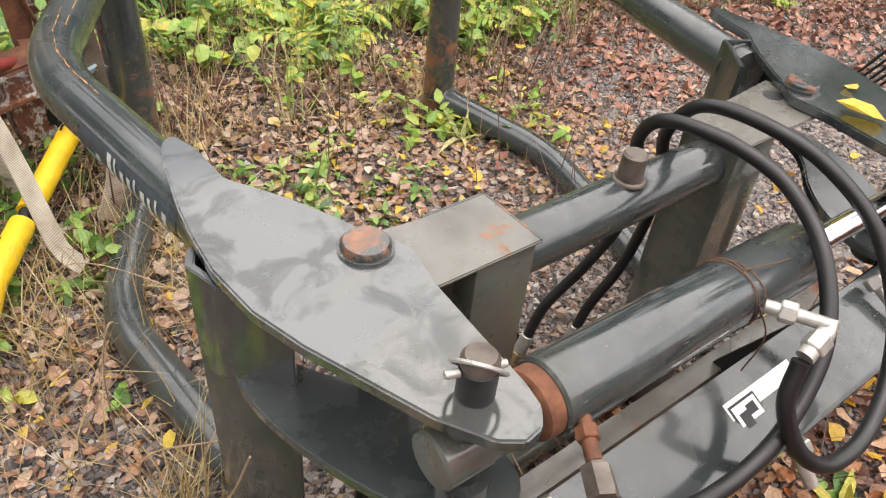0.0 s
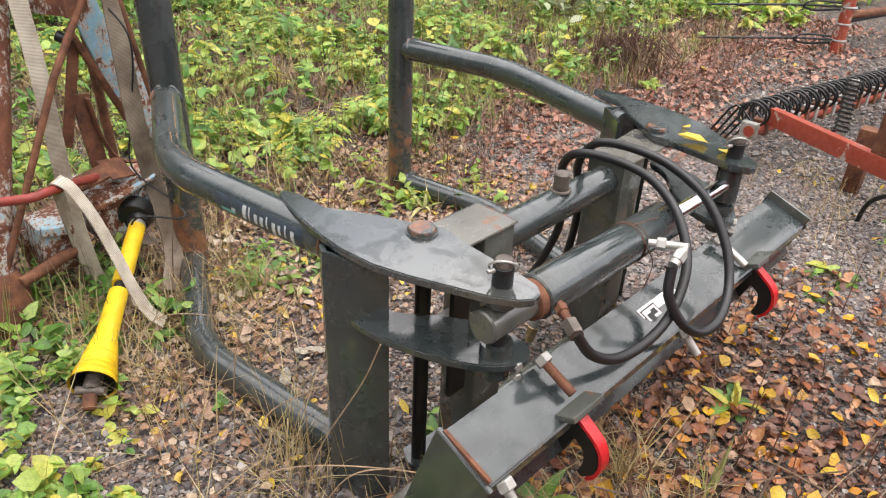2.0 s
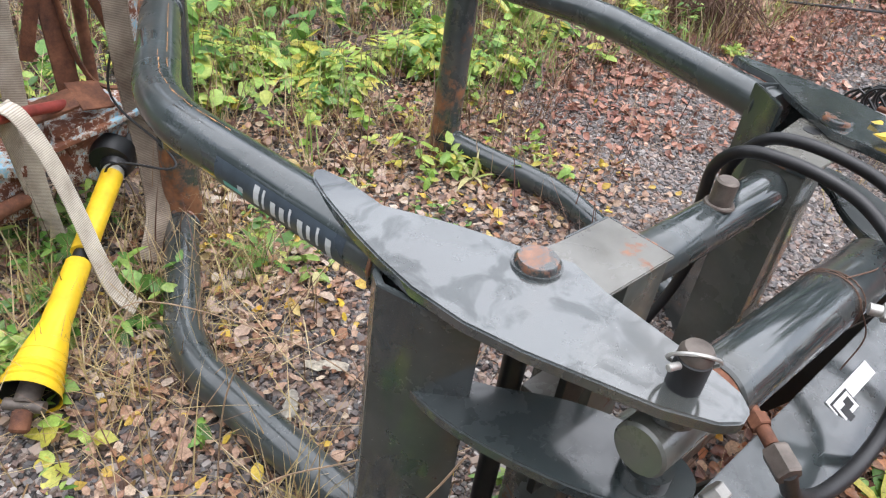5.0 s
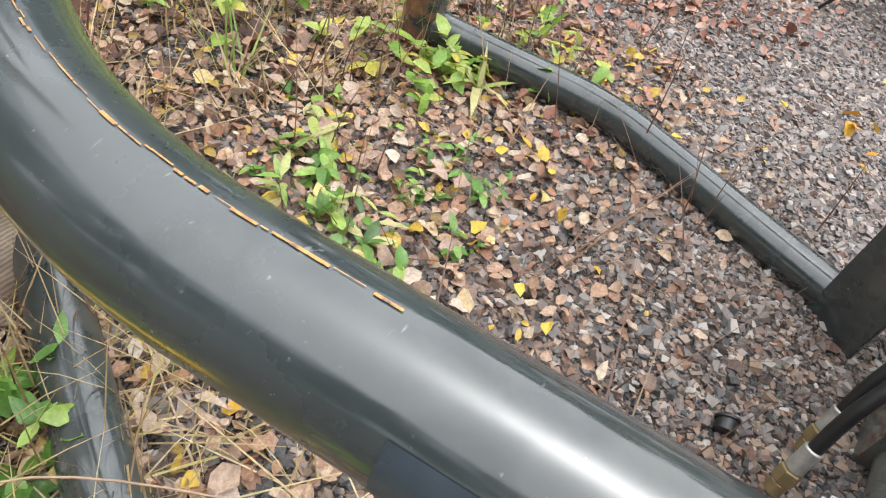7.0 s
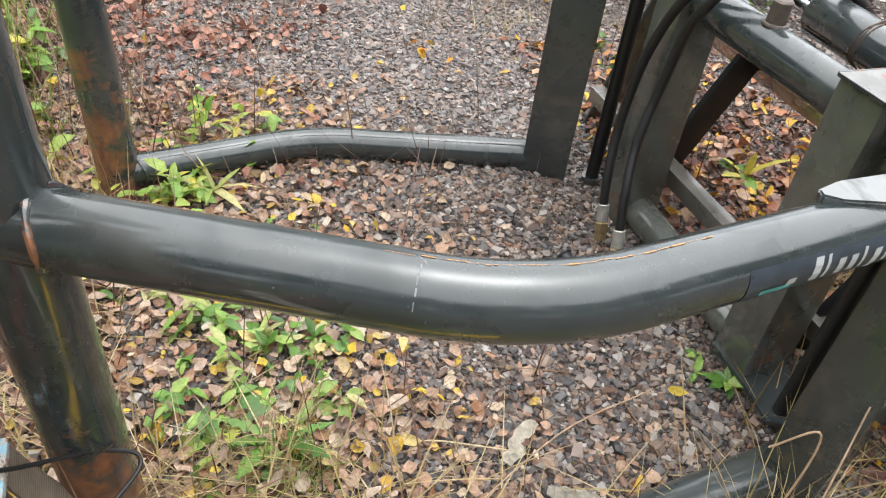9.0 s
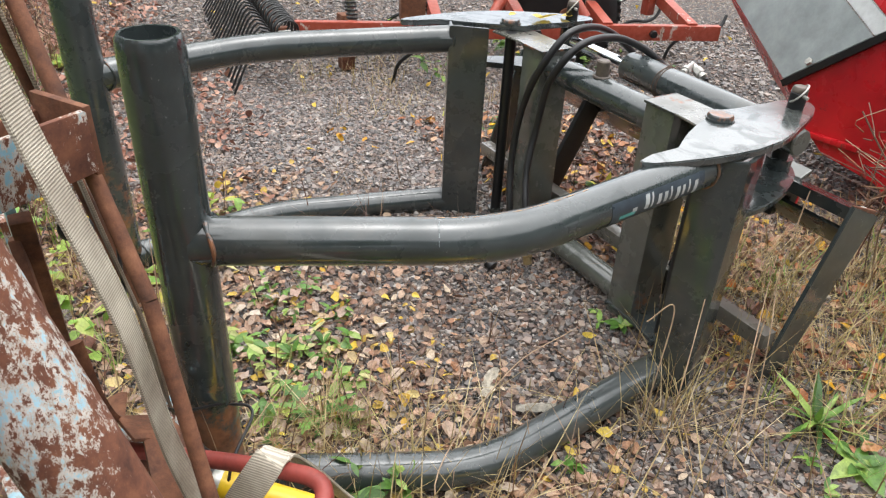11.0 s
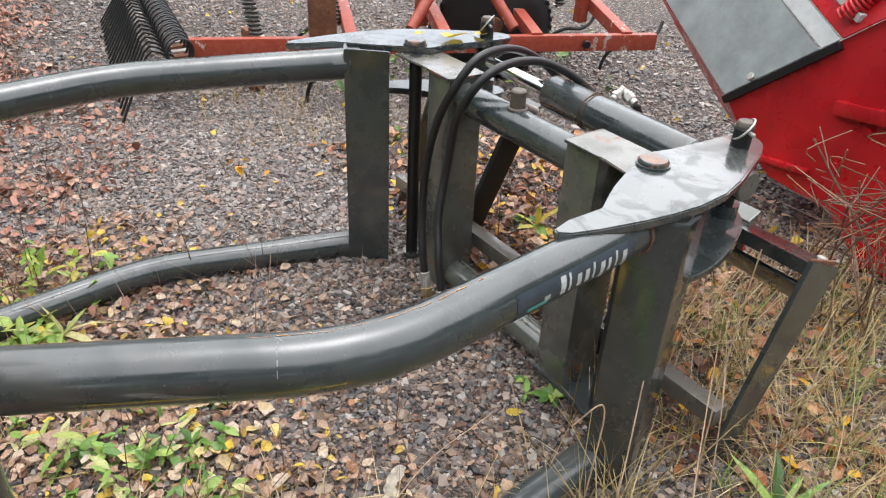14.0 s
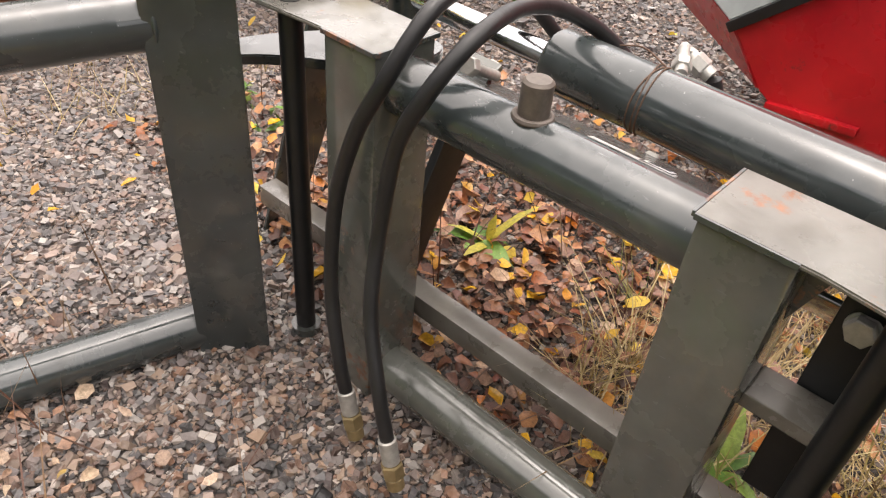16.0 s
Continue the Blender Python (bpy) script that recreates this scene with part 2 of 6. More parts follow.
LITTER = leafy("fallen_leaf", (0.0, (0.287, 0.139, 0.082)), (0.18, (0.491, 0.321, 0.216)), (0.32, (0.102, 0.050, 0.034)), (0.45, (0.571, 0.423, 0.307)), (0.60, (0.349, 0.160, 0.076)), (0.72, (0.610, 0.505, 0.367)), (0.82, (0.409, 0.241, 0.156)), (0.90, (0.081, 0.045, 0.035)), (0.96, (0.595, 0.406, 0.058)), trans=0.12, dark=0.5)
LITTER_RUST = leafy("rust_brown_leaf", (0.0, (0.237, 0.069, 0.026)), (0.16, (0.461, 0.198, 0.082)), (0.30, (0.104, 0.034, 0.022)), (0.42, (0.568, 0.290, 0.129)), (0.55, (0.174, 0.058, 0.042)), (0.66, (0.433, 0.127, 0.004)), (0.76, (0.606, 0.416, 0.269)), (0.85, (0.151, 0.049, 0.035)), (0.93, (0.726, 0.404, 0.004)), rough=0.36, trans=0.12, dark=0.6)
MULCH_LEAF = leafy("rotting_leaf", (0.0, (0.110, 0.040, 0.023)), (0.3, (0.187, 0.080, 0.051)), (0.55, (0.054, 0.026, 0.020)), (0.75, (0.257, 0.125, 0.080)), (0.92, (0.325, 0.201, 0.135)), trans=0.1, dark=0.5)
DEAD_STEM = leafy("dead_stem", (0.0, (0.078, 0.033, 0.023)), (0.3, (0.147, 0.067, 0.040)), (0.55, (0.259, 0.161, 0.090)), (0.75, (0.052, 0.025, 0.018)), (0.9, (0.328, 0.230, 0.131)), trans=0.05)
GREEN = leafy("green_leaf", (0.0, (0.045, 0.11, 0.018)), (0.22, (0.13, 0.28, 0.045)), (0.45, (0.075, 0.17, 0.028)), (0.66, (0.21, 0.38, 0.07)), (0.88, (0.33, 0.45, 0.10)), rough=0.38, trans=0.22)
LIGHT_GREEN = leafy("yellow_green_leaf", (0.0, (0.17, 0.33, 0.05)), (0.3, (0.30, 0.46, 0.08)), (0.55, (0.40, 0.52, 0.12)), (0.75, (0.50, 0.52, 0.10)), (0.92, (0.60, 0.50, 0.08)), rough=0.4, trans=0.3)
DARK_GREEN = leafy("dark_green_leaf", (0.0, (0.06, 0.15, 0.025)), (0.5, (0.11, 0.25, 0.04)), (0.9, (0.20, 0.36, 0.06)))
YELLOW_LEAF = leafy("yellow_leaf", (0.0, (0.66, 0.46, 0.04)), (0.6, (0.72, 0.54, 0.09)), (0.95, (0.58, 0.34, 0.04)))
BRACKEN = leafy("dead_bracken", (0.0, (0.312, 0.137, 0.091)), (0.25, (0.494, 0.260, 0.182)), (0.45, (0.143, 0.058, 0.043)), (0.65, (0.403, 0.169, 0.111)), (0.82, (0.598, 0.390, 0.286)), (0.93, (0.221, 0.091, 0.065)), trans=0.1, dark=0.6)
AMBER_LEAF = leafy("amber_leaf", (0.0, (0.66, 0.36, 0.03)), (0.5, (0.72, 0.46, 0.05)), (0.9, (0.60, 0.25, 0.03)))
STRAW = leafy("dry_grass", (0.0, (0.36, 0.26, 0.12)), (0.35, (0.50, 0.39, 0.20)), (0.6, (0.22, 0.13, 0.06)), (0.8, (0.42, 0.36, 0.12)), (0.94, (0.58, 0.48, 0.30)), trans=0.15)
GRASS = leafy("grass_blade", (0.0, (0.193, 0.317, 0.062)), (0.5, (0.313, 0.437, 0.104)), (0.8, (0.256, 0.256, 0.086)), (0.93, (0.340, 0.278, 0.147)))
PALE_LEAF = leafy("pale_fallen_leaf", (0.0, (0.50, 0.40, 0.30)), (0.3, (0.36, 0.22, 0.17)), (0.5, (0.62, 0.54, 0.44)), (0.75, (0.46, 0.32, 0.24)), (0.92, (0.60, 0.46, 0.16)), trans=0.12, dark=0.6)
WILTED = leafy("wilted_leaf", (0.0, (0.20, 0.34, 0.06)), (0.35, (0.42, 0.46, 0.14)), (0.6, (0.26, 0.40, 0.08)), (0.85, (0.56, 0.50, 0.24)))
STRAW_STEM = simple("dry_stalk", (0.36, 0.25, 0.16), 0.8, 0.0, 0.4)
TWIG = simple("brown_twig", (0.10, 0.055, 0.035), 0.8, 0.0, 0.4)

# ---- shape helpers ----


def part(name, bm, material, parent=None, label="", smooth=False):
    """One bmesh as one mesh object, under a thing or a part."""
    me = bpy.data.meshes.new(name)
    bm.normal_update()
    bm.to_mesh(me)
    bm.free()
    me.materials.append(material)
    if smooth:
        me.shade_smooth()
        me.set_sharp_from_angle(angle=radians(40))
    ob = new(name, me)
    if parent:
        ob.parent = parent
    if label:
        tagged(ob, label)
    return ob


def thing(name, label, category, group="", kind=""):
    return tagged(new(name), label, category, group, kind)


def V(*a):
    return Vector(a)


def bm_box(x0, x1, y0, y1, z0, z1, bevel=0.003, m=None):
    bm = bmesh.new()
    bmesh.ops.create_cube(bm, size=1, matrix=Matrix.Translation(((x0 + x1) / 2, (y0 + y1) / 2, (z0 + z1) / 2)) @ Matrix.Diagonal((x1 - x0, y1 - y0, z1 - z0, 1)))
    if bevel:
        bmesh.ops.bevel(bm, geom=bm.edges[:], offset=bevel, segments=2, affect="EDGES", profile=0.6)
    if m is not None:
        bm.transform(m)
    return bm


def bm_poly(pts, z0, z1, bevel=0.002, m=None):
    """A flat plate of polygon outline (x, y), from z0 to z1."""
    bm = bmesh.new()
    f = bm.faces.new([bm.verts.new((x, y, z0)) for x, y in pts])
    r = bmesh.ops.extrude_face_region(bm, geom=[f])
    bmesh.ops.translate(bm, verts=[v for v in r["geom"] if isinstance(v, bmesh.types.BMVert)], vec=(0, 0, z1 - z0))
    bmesh.ops.recalc_face_normals(bm, faces=bm.faces[:])
    if bevel:
        bmesh.ops.bevel(bm, geom=bm.edges[:], offset=bevel, segments=2, affect="EDGES")
    if m is not None:
        bm.transform(m)
    return bm


def spline(pts, n=8):
    """Catmull-Rom points through pts."""
    p = [Vector(q) for q in pts]
    p = [2 * p[0] - p[1]] + p + [2 * p[-1] - p[-2]]
    out = []
    for i in range(1, len(p) - 2):
        a, b, c, d = p[i - 1:i + 3]
        for k in range(n):
            t = k / n
            out.append(0.5 * (2 * b + (c - a) * t + (2 * a - 5 * b + 4 * c - d) * t * t + (3 * b - a - 3 * c + d) * t ** 3))
    return out + [p[-2]]


def rings(path, up=None):
    """Frames along a path: point, side, up."""
    out, side = [], None
    for i, q in enumerate(path):
        d = (path[min(i + 1, len(path) - 1)] - path[max(i - 1, 0)]).normalized()
        if side is None:
            ref = Vector(up) if up else (V(0, 0, 1) if abs(d.z) < 0.9 else V(1, 0, 0))
            side = d.cross(ref).normalized()
        side = (side - d * side.dot(d)).normalized()
        out.append((q, side, side.cross(d).normalized()))
    return out


def bm_tube(path, radius, seg=20, wall=0.0, cap=True, flat=(1.0, 1.0)):
    """A tube along a path; radius a number or one for each point; wall: open ended with that thickness at both ends."""
    bm = bmesh.new()
    path = [Vector(q) for q in path]
    rad = radius if isinstance(radius, (list, tuple)) else [radius] * len(path)
    loops = []
    for (q, s, u), r in zip(rings(path), rad):
        loops.append([bm.verts.new(q + r * (math.cos(2 * math.pi * k / seg) * s * flat[0] + math.sin(2 * math.pi * k / seg) * u * flat[1])) for k in range(seg)])
    for a, b in zip(loops, loops[1:]):
        for k in range(seg):
            bm.faces.new((a[k], a[(k + 1) % seg], b[(k + 1) % seg], b[k]))
    fr = rings(path)
    if wall:
        for loop, (q, s, u), r, way in ((loops[0], fr[0], rad[0], 1), (loops[-1], fr[-1], rad[-1], -1)):
            d = (path[1] - path[0]).normalized() if way > 0 else (path[-1] - path[-2]).normalized() * -1
            inner = [bm.verts.new(q + (v.co - q) * (1 - wall / r)) for v in loop]
            deep = [bm.verts.new(v.co + d * 0.12) for v in inner]
            for k in range(seg):
                j = (k + 1) % seg
                bm.faces.new((loop[j], loop[k], inner[k], inner[j]))
                bm.faces.new((inner[j], inner[k], deep[k], deep[j]))
            bm.faces.new(deep)
    elif cap:
        bm.faces.new(loops[0][::-1])
        bm.faces.new(loops[-1])
    bmesh.ops.recalc_face_normals(bm, faces=bm.faces[:])
    return bm


def bm_rod(a, b, r, seg=16, chamfer=0.0):
    a, b = Vector(a), Vector(b)
    if chamfer:
        d = (b - a).normalized() * chamfer
        return bm_tube([a, a + d, b - d, b], [r - chamfer, r, r, r - chamfer], seg)
    return bm_tube([a, b], r, seg)


def bm_bar(a, b, w, h, up=(0, 0, 1), bevel=0.003):
    """A rectangular bar from a to b, w wide and h high."""
    a, b = Vector(a), Vector(b)
    d = (b - a).normalized()
    side = d.cross(Vector(up)).normalized()
    u = side.cross(d).normalized()
    m = Matrix((side, d, u)).transposed().to_4x4()
    m.translation = (a + b) / 2
    L = (b - a).length
    return bm_box(-w / 2, w / 2, -L / 2, L / 2, -h / 2, h / 2, bevel, m)


def bm_strip(path, width_dir, w, thick=0.004):
    """A band along a path with its width along width_dir."""
    bm = bmesh.new()
    path = [Vector(q) for q in path]
    dirs = [Vector(width_dir)] * len(path) if not isinstance(width_dir, list) else [Vector(q) for q in width_dir]
    rows = []
    for i, q in enumerate(path):
        d = (path[min(i + 1, len(path) - 1)] - path[max(i - 1, 0)]).normalized()
        s = (dirs[i] - d * dirs[i].dot(d)).normalized() * w / 2
        n = d.cross(s).normalized() * thick / 2
        rows.append([bm.verts.new(q + k) for k in (s + n, -s + n, -s - n, s - n)])
    for a, b in zip(rows, rows[1:]):
        for k in range(4):
            bm.faces.new((a[k], a[(k + 1) % 4], b[(k + 1) % 4], b[k]))
    bm.faces.new(rows[0][::-1])
    bm.faces.new(rows[-1])
    bmesh.ops.recalc_face_normals(bm, faces=bm.faces[:])
    return bm


def bm_coil(a, b, r, wire, turns, seg=8):
    a, b = Vector(a), Vector(b)
    d = (b - a)
    s = d.normalized().cross(V(0.3, 0.1, 1) if abs(d.normalized().z) < 0.9 else V(1, 0, 0)).normalized()
    u = s.cross(d.normalized())
    n = int(turns * 12)
    return bm_tube([a + d * i / n + r * (math.cos(i / 12 * 2 * math.pi) * s + math.sin(i / 12 * 2 * math.pi) * u) for i in range(n + 1)], wire, seg)


def bm_ring(c, normal, r, wire, seg=20):
    n = Vector(normal).normalized()
    s = n.cross(V(0.2, 0.9, 0.4)).normalized()
    u = s.cross(n)
    return bm_tube([Vector(c) + r * (math.cos(i / seg * 6.29) * s + math.sin(i / seg * 6.29) * u) for i in range(seg + 1)], wire, 8)


def hexnut(c, axis, r, h):
    c, axis = Vector(c), Vector(axis).normalized()
    return bm_tube([c - axis * h / 2, c - axis * h * 0.4, c + axis * h * 0.4, c + axis * h / 2], [r * 0.9, r, r, r * 0.9], 6)


def joined(*bms):
    out = bmesh.new()
    for b in bms:
        me = bpy.data.meshes.new("tmp")
        b.to_mesh(me)
        b.free()
        out.from_mesh(me)
        bpy.data.meshes.remove(me)
    return out

# ---- the bale grab ----


TOP = 0.750          # upper face of the arm plates
TUBE_Z, TUBE_R = 0.695, 0.0478
LOW_Z = 0.045
grab = thing("bale_grab", "dark grey-green steel bale grab with two bent tube arms", "bale grab")


def arm(name, pivot, side, turn, sink, run, post, edge, rod, height, label):
    """One arm. The plates are cut in local u (outward) and v (forward) from the pivot, turned outward by turn degrees; side -1 or 1.
    run: start, bend and end of both tubes in plan; sink lowers them towards the tip; post: the tip post; edge: the upright's outline; rod: the pivot rod; height: the upright's."""
    c, s = math.cos(radians(turn)), math.sin(radians(turn))

    def P(u, v, z):
        a, b = u * c + v * s, -u * s + v * c
        return V(pivot[0] + side * a, pivot[1] + b, z)

    def poly(pts):
        q = [P(u, v, 0) for u, v in pts]
        q = [(p.x, p.y) for p in q]
        return q if side > 0 else q[::-1]

    # folded channel, open towards the pivot
    root = part(name, bm_poly(edge, -0.01, height, 0.002), PAINT, grab, label, True)
    # two straight runs with one bend between them
    start, bend, end = (V(x, y, 0) for x, y in run)
    a, e = bend + (start - bend).normalized() * 0.14, bend + (end - bend).normalized() * 0.14
    plan = [start.lerp(a, k / 30) for k in range(30)]
    plan += [a * (1 - k / 20) ** 2 + bend * 2 * (k / 20) * (1 - k / 20) + e * (k / 20) ** 2 for k in range(20)]
    plan += [e.lerp(end, k / 12) for k in range(13)]
    upper = [V(q.x, q.y, TUBE_Z - sink * max(0.0, q.y)) for q in plan]
    lower = [V(q.x, q.y, LOW_Z - sink * max(0.0, q.y)) for q in plan]
    part("upper_tube", bm_tube(upper, TUBE_R, 32), PAINT_TUBE, root, "", True)
    part("lower_tube", bm_tube(lower, TUBE_R, 32), PAINT_TUBE, root, "", True)
    foot_z = -sink * post[1] - 0.01
    top_z = 1.094 + foot_z
    px, py = post
    part("tip_post", bm_tube([(px, py, foot_z), (px, py, top_z - 0.022), (px, py, top_z - 0.007), (px, py, top_z)], [0.056, 0.056, 0.054, 0.050], 32, 0.006), PAINT_POST, root, "open-topped grey tube with a rusty rim", True)
    # lumpy weld beads where the tubes meet the post
    for pth in (upper, lower):
        w, d = pth[-1], (pth[-1] - pth[-4]).normalized()
        q = w - d * 0.028
        sd = d.cross(V(0, 0, 1)).normalized()
        loop = [q + (TUBE_R + 0.0015) * (math.cos(k * math.pi / 16) * sd + math.sin(k * math.pi / 16) * V(0, 0, 1)) - d * 0.020 * math.cos(k * math.pi / 16) ** 2 for k in range(33)]
        part("weld_bead", bm_tube(loop, [0.0045 + 0.0018 * math.sin(k * 2.7) * math.cos(k * 1.3) for k in range(33)], 8), WELD, root, "", True)
    top = [(0.103, 0.375), (0.090, 0.330), (0.087, 0.238), (0.049, 0.178), (0.027, 0.140), (-0.003, 0.078), (-0.021, 0.033), (-0.054, -0.027), (-0.039, -0.097), (-0.032, -0.197), (-0.028, -0.277), (-0.021, -0.313), (-0.002, -0.335), (0.024, -0.339), (0.049, -0.322), (0.084, -0.267), (0.149, -0.107), (0.173, -0.027), (0.182, 0.063), (0.178, 0.133), (0.169, 0.203), (0.149, 0.303), (0.133, 0.358), (0.117, 0.379)]
    part("top_plate", bm_poly(poly(top), TOP - 0.02, TOP, 0.003), PAINT_PLATE, root, "wet grey pivot plate reflecting the sky", True)
    low = [(0.157, 0.118), (0.181, 0.048), (0.181, -0.037), (0.149, -0.147), (0.104, -0.247), (0.059, -0.297), (0.019, -0.322), (-0.016, -0.322), (-0.042, -0.297), (-0.050, -0.257), (-0.035, -0.177), (0.009, -0.097), (0.074, -0.027), (0.109, 0.033), (0.12, 0.09)]
    for _ in range(2):
        low = [(a[0] * (1 - w) + b[0] * w, a[1] * (1 - w) + b[1] * w) for a, b in zip(low, low[1:] + low[:1]) for w in (0.25, 0.75)]
    part("lower_plate", bm_poly(poly(low), 0.555, 0.575, 0.003), PAINT, root, "", True)
    p = P(0, 0, TOP)
    part("pivot_bolt", bm_tube([p, p + V(0, 0, 0.009), p + V(0, 0, 0.014)], [0.034, 0.034, 0.030], 28), RUST_FACE, root, "flat round pivot head with rusty face", True)
    part("pivot_washer", bm_tube([p, p + V(0, 0, 0.004)], 0.038, 28), PAINT, root, "", True)
    part("pivot_rod", bm_rod((rod[0], rod[1], -0.01), (rod[0], rod[1], TOP - 0.02), 0.020, 20), BLACK, root, "black vertical pivot rod", True)
    part("rod_collar", bm_tube([(rod[0], rod[1], 0.012), (rod[0], rod[1], 0.03)], 0.031, 20), PAINT, root, "", True)
    q = P(0.029, -0.261, 0)
    part("cylinder_pin", bm_rod((q.x, q.y, 0.53), (q.x, q.y, 0.797), 0.022, 20, 0.004), BLACK, root, "black hitch pin", True)
    part("pin_collar", bm_tube([(q.x, q.y, 0.705), (q.x, q.y, 0.729)], 0.034, 20), PAINT, root, "", True)
    part("pin_foot", bm_tube([(q.x, q.y, 0.576), (q.x, q.y, 0.605)], 0.036, 20), PAINT, root, "", True)
    part("pin_tail", bm_rod((q.x, q.y, 0.515), (q.x, q.y, 0.553), 0.033, 20, 0.003), PAINT, root, "", True)
    part("pin_head", bm_tube([(q.x, q.y, 0.796), (q.x, q.y, 0.803), (q.x, q.y, 0.810), (q.x, q.y, 0.813)], [0.0215, 0.0215, 0.017, 0.004], 20), PEG, root, "", True)
    part("linch_ring", bm_ring((q.x, q.y, 0.790), (0.62, 0.50, 0.60), 0.030, 0.0026), ZINC, root, "silver spring ring", True)
    part("linch_pin", bm_rod((q.x - 0.036, q.y + 0.012, 0.788), (q.x + 0.030, q.y - 0.010, 0.788), 0.005, 10, 0.001), ZINC, root, "silver linch pin through the hitch pin", True)
    part("pin_bolt", hexnut(q + V(-0.012 * side, -0.05, 0.563), (0.3 * side, -1, 0), 0.011, 0.02), ZINC, root)
    part("pin_bolt", hexnut(q + V(-0.012 * side, -0.05, 0.533), (0.3 * side, -1, 0), 0.011, 0.02), ZINC, root)
    return P, root, upper


NEAR, near_root, near_tube = arm("arm", (-0.491, -0.003), -1, 0.0, 0.0, ((-0.601, 0.12), (-0.682, 0.794), (-0.418, 1.328)), (-0.403, 1.343), [(-0.604, 0.180), (-0.676, 0.135), (-0.690, 0.108), (-0.668, 0.030), (-0.612, -0.026), (-0.606, -0.018), (-0.657, 0.034), (-0.678, 0.106), (-0.668, 0.126), (-0.600, 0.170)], (-0.478, 0.002), TOP - 0.021, "grab arm of bent dark grey tube with a sticker")
FAR, far_root, far_tube = arm("arm", (0.498, -0.026), 1, 11.0, 0.024, ((0.573, 0.13), (0.789, 0.82), (0.722, 1.345)), (0.715, 1.368), [(0.462, 0.090), (0.532, 0.170), (0.548, 0.198), (0.640, 0.150), (0.655, 0.06), (0.645, 0.055), (0.630, 0.142), (0.550, 0.186), (0.540, 0.164), (0.470, 0.083)], (0.452, 0.0), TOP - 0.002, "grab arm of bent dark grey tube, opened outward")


def tube_patch(path, i0, i1, a0, a1, r, rows=6):
    """A skin on a tube between two path steps and two angles."""
    fr = rings(path)
    bm = bmesh.new()
    grid = []
    n = 14
    for k in range(n + 1):
        f = i0 + (i1 - i0) * k / n
        i, t = int(f), f - int(f)
        (p, s, u), (p2, s2, u2) = fr[i], fr[i + 1]
        p, s, u = p.lerp(p2, t), s.lerp(s2, t), u.lerp(u2, t)
        grid.append([bm.verts.new(p + r * (math.cos(radians(a0 + (a1 - a0) * j / rows)) * s + math.sin(radians(a0 + (a1 - a0) * j / rows)) * u)) for j in range(rows + 1)])
    for a, b in zip(grid, grid[1:]):
        for j in range(rows):
            bm.faces.new((a[j], a[j + 1], b[j + 1], b[j]))
    bmesh.ops.recalc_face_normals(bm, faces=bm.faces[:])
    return bm


# rusty welds where the upper tubes leave the uprights
for path, root, at in ((near_tube, near_root, 3), (far_tube, far_root, 2)):
    q, d = path[at], (path[at + 2] - path[at]).normalized()
    sd = d.cross(V(0, 0, 1)).normalized()
    loop = [q + (TUBE_R + 0.001) * (math.cos(k * math.pi / 16) * sd + math.sin(k * math.pi / 16) * V(0, 0, 1)) for k in range(33)]
    part("weld_bead", bm_tube(loop, [0.004 + 0.0015 * math.sin(k * 2.3) * math.cos(k * 1.7) for k in range(33)], 8), WELD, root, "rusty weld bead", True)

part("rust_patch", tube_patch(far_tube, 2.3, 4.6, 25, 165, TUBE_R + 0.0005, 8), RUST_FACE, far_root, "rust breaking through the paint", True)

# sticker on the near arm: navy band, nine pale bars, a turquoise tick
band = part("sticker", tube_patch(near_tube, 6.0, 23.6, 148, 212, TUBE_R + 0.0008), BLUE_DECAL, near_root, "navy sticker with pale lettering shapes", True)
for k, (w, lo, hi) in enumerate(((1.1, 154, 196), (0.45, 154, 196), (0.95, 166, 196), (0.95, 166, 196), (0.45, 158, 196), (1.0, 166, 208), (0.7, 166, 196), (0.45, 158, 196), (1.0, 166, 208))):
    i0 = 17.7 - k * 1.2
    part("print_bar", tube_patch(near_tube, i0 - w * 0.68, i0, lo, hi, TUBE_R + 0.0016, 3), WHITE_DECAL, band)
part("print_tick", tube_patch(near_tube, 19.4, 22.2, 188, 199, TUBE_R + 0.0016, 2), TEAL_DECAL, band)
part("print_tick", tube_patch(near_tube, 19.2, 20.0, 178, 190, TUBE_R + 0.0016, 2), WHITE_DECAL, band)

# broken scratches along the near tube
rng_s = random.Random(5)
_m = Mat("bare_scratch", rough=0.6)
SCRATCH = _m.base(_m.ramp(_m.noise(85, 6, 0.75), (0.36, (0.07, 0.08, 0.08)), (0.43, (0.30, 0.14, 0.06)), (0.55, (0.55, 0.28, 0.08)), (0.70, (0.34, 0.09, 0.06)))).m
f = 25.0
while f < 51.0:
    run = rng_s.uniform(0.25, 1.3)
    a0 = 81.0 + 1.5 * math.sin(f * 0.9) + rng_s.uniform(-1.2, 1.2)
    part("scratch", tube_patch(near_tube, f, min(f + run, 51.0), a0, a0 + rng_s.uniform(0.6, 3.0), TUBE_R + 0.0006, 1), SCRATCH, near_root, "orange rust scratch", True)
    f += run * rng_s.uniform(0.85, 1.35)
for i0, i1, a0 in ((47.0, 50.2, 60.0), (51.0, 54.0, 60.8), (54.6, 59.0, 61.2)):
    part("scratch", tube_patch(near_tube, i0, i1, a0, a0 + 1.6, TUBE_R + 0.0006, 1), SCRATCH, near_root, "", True)
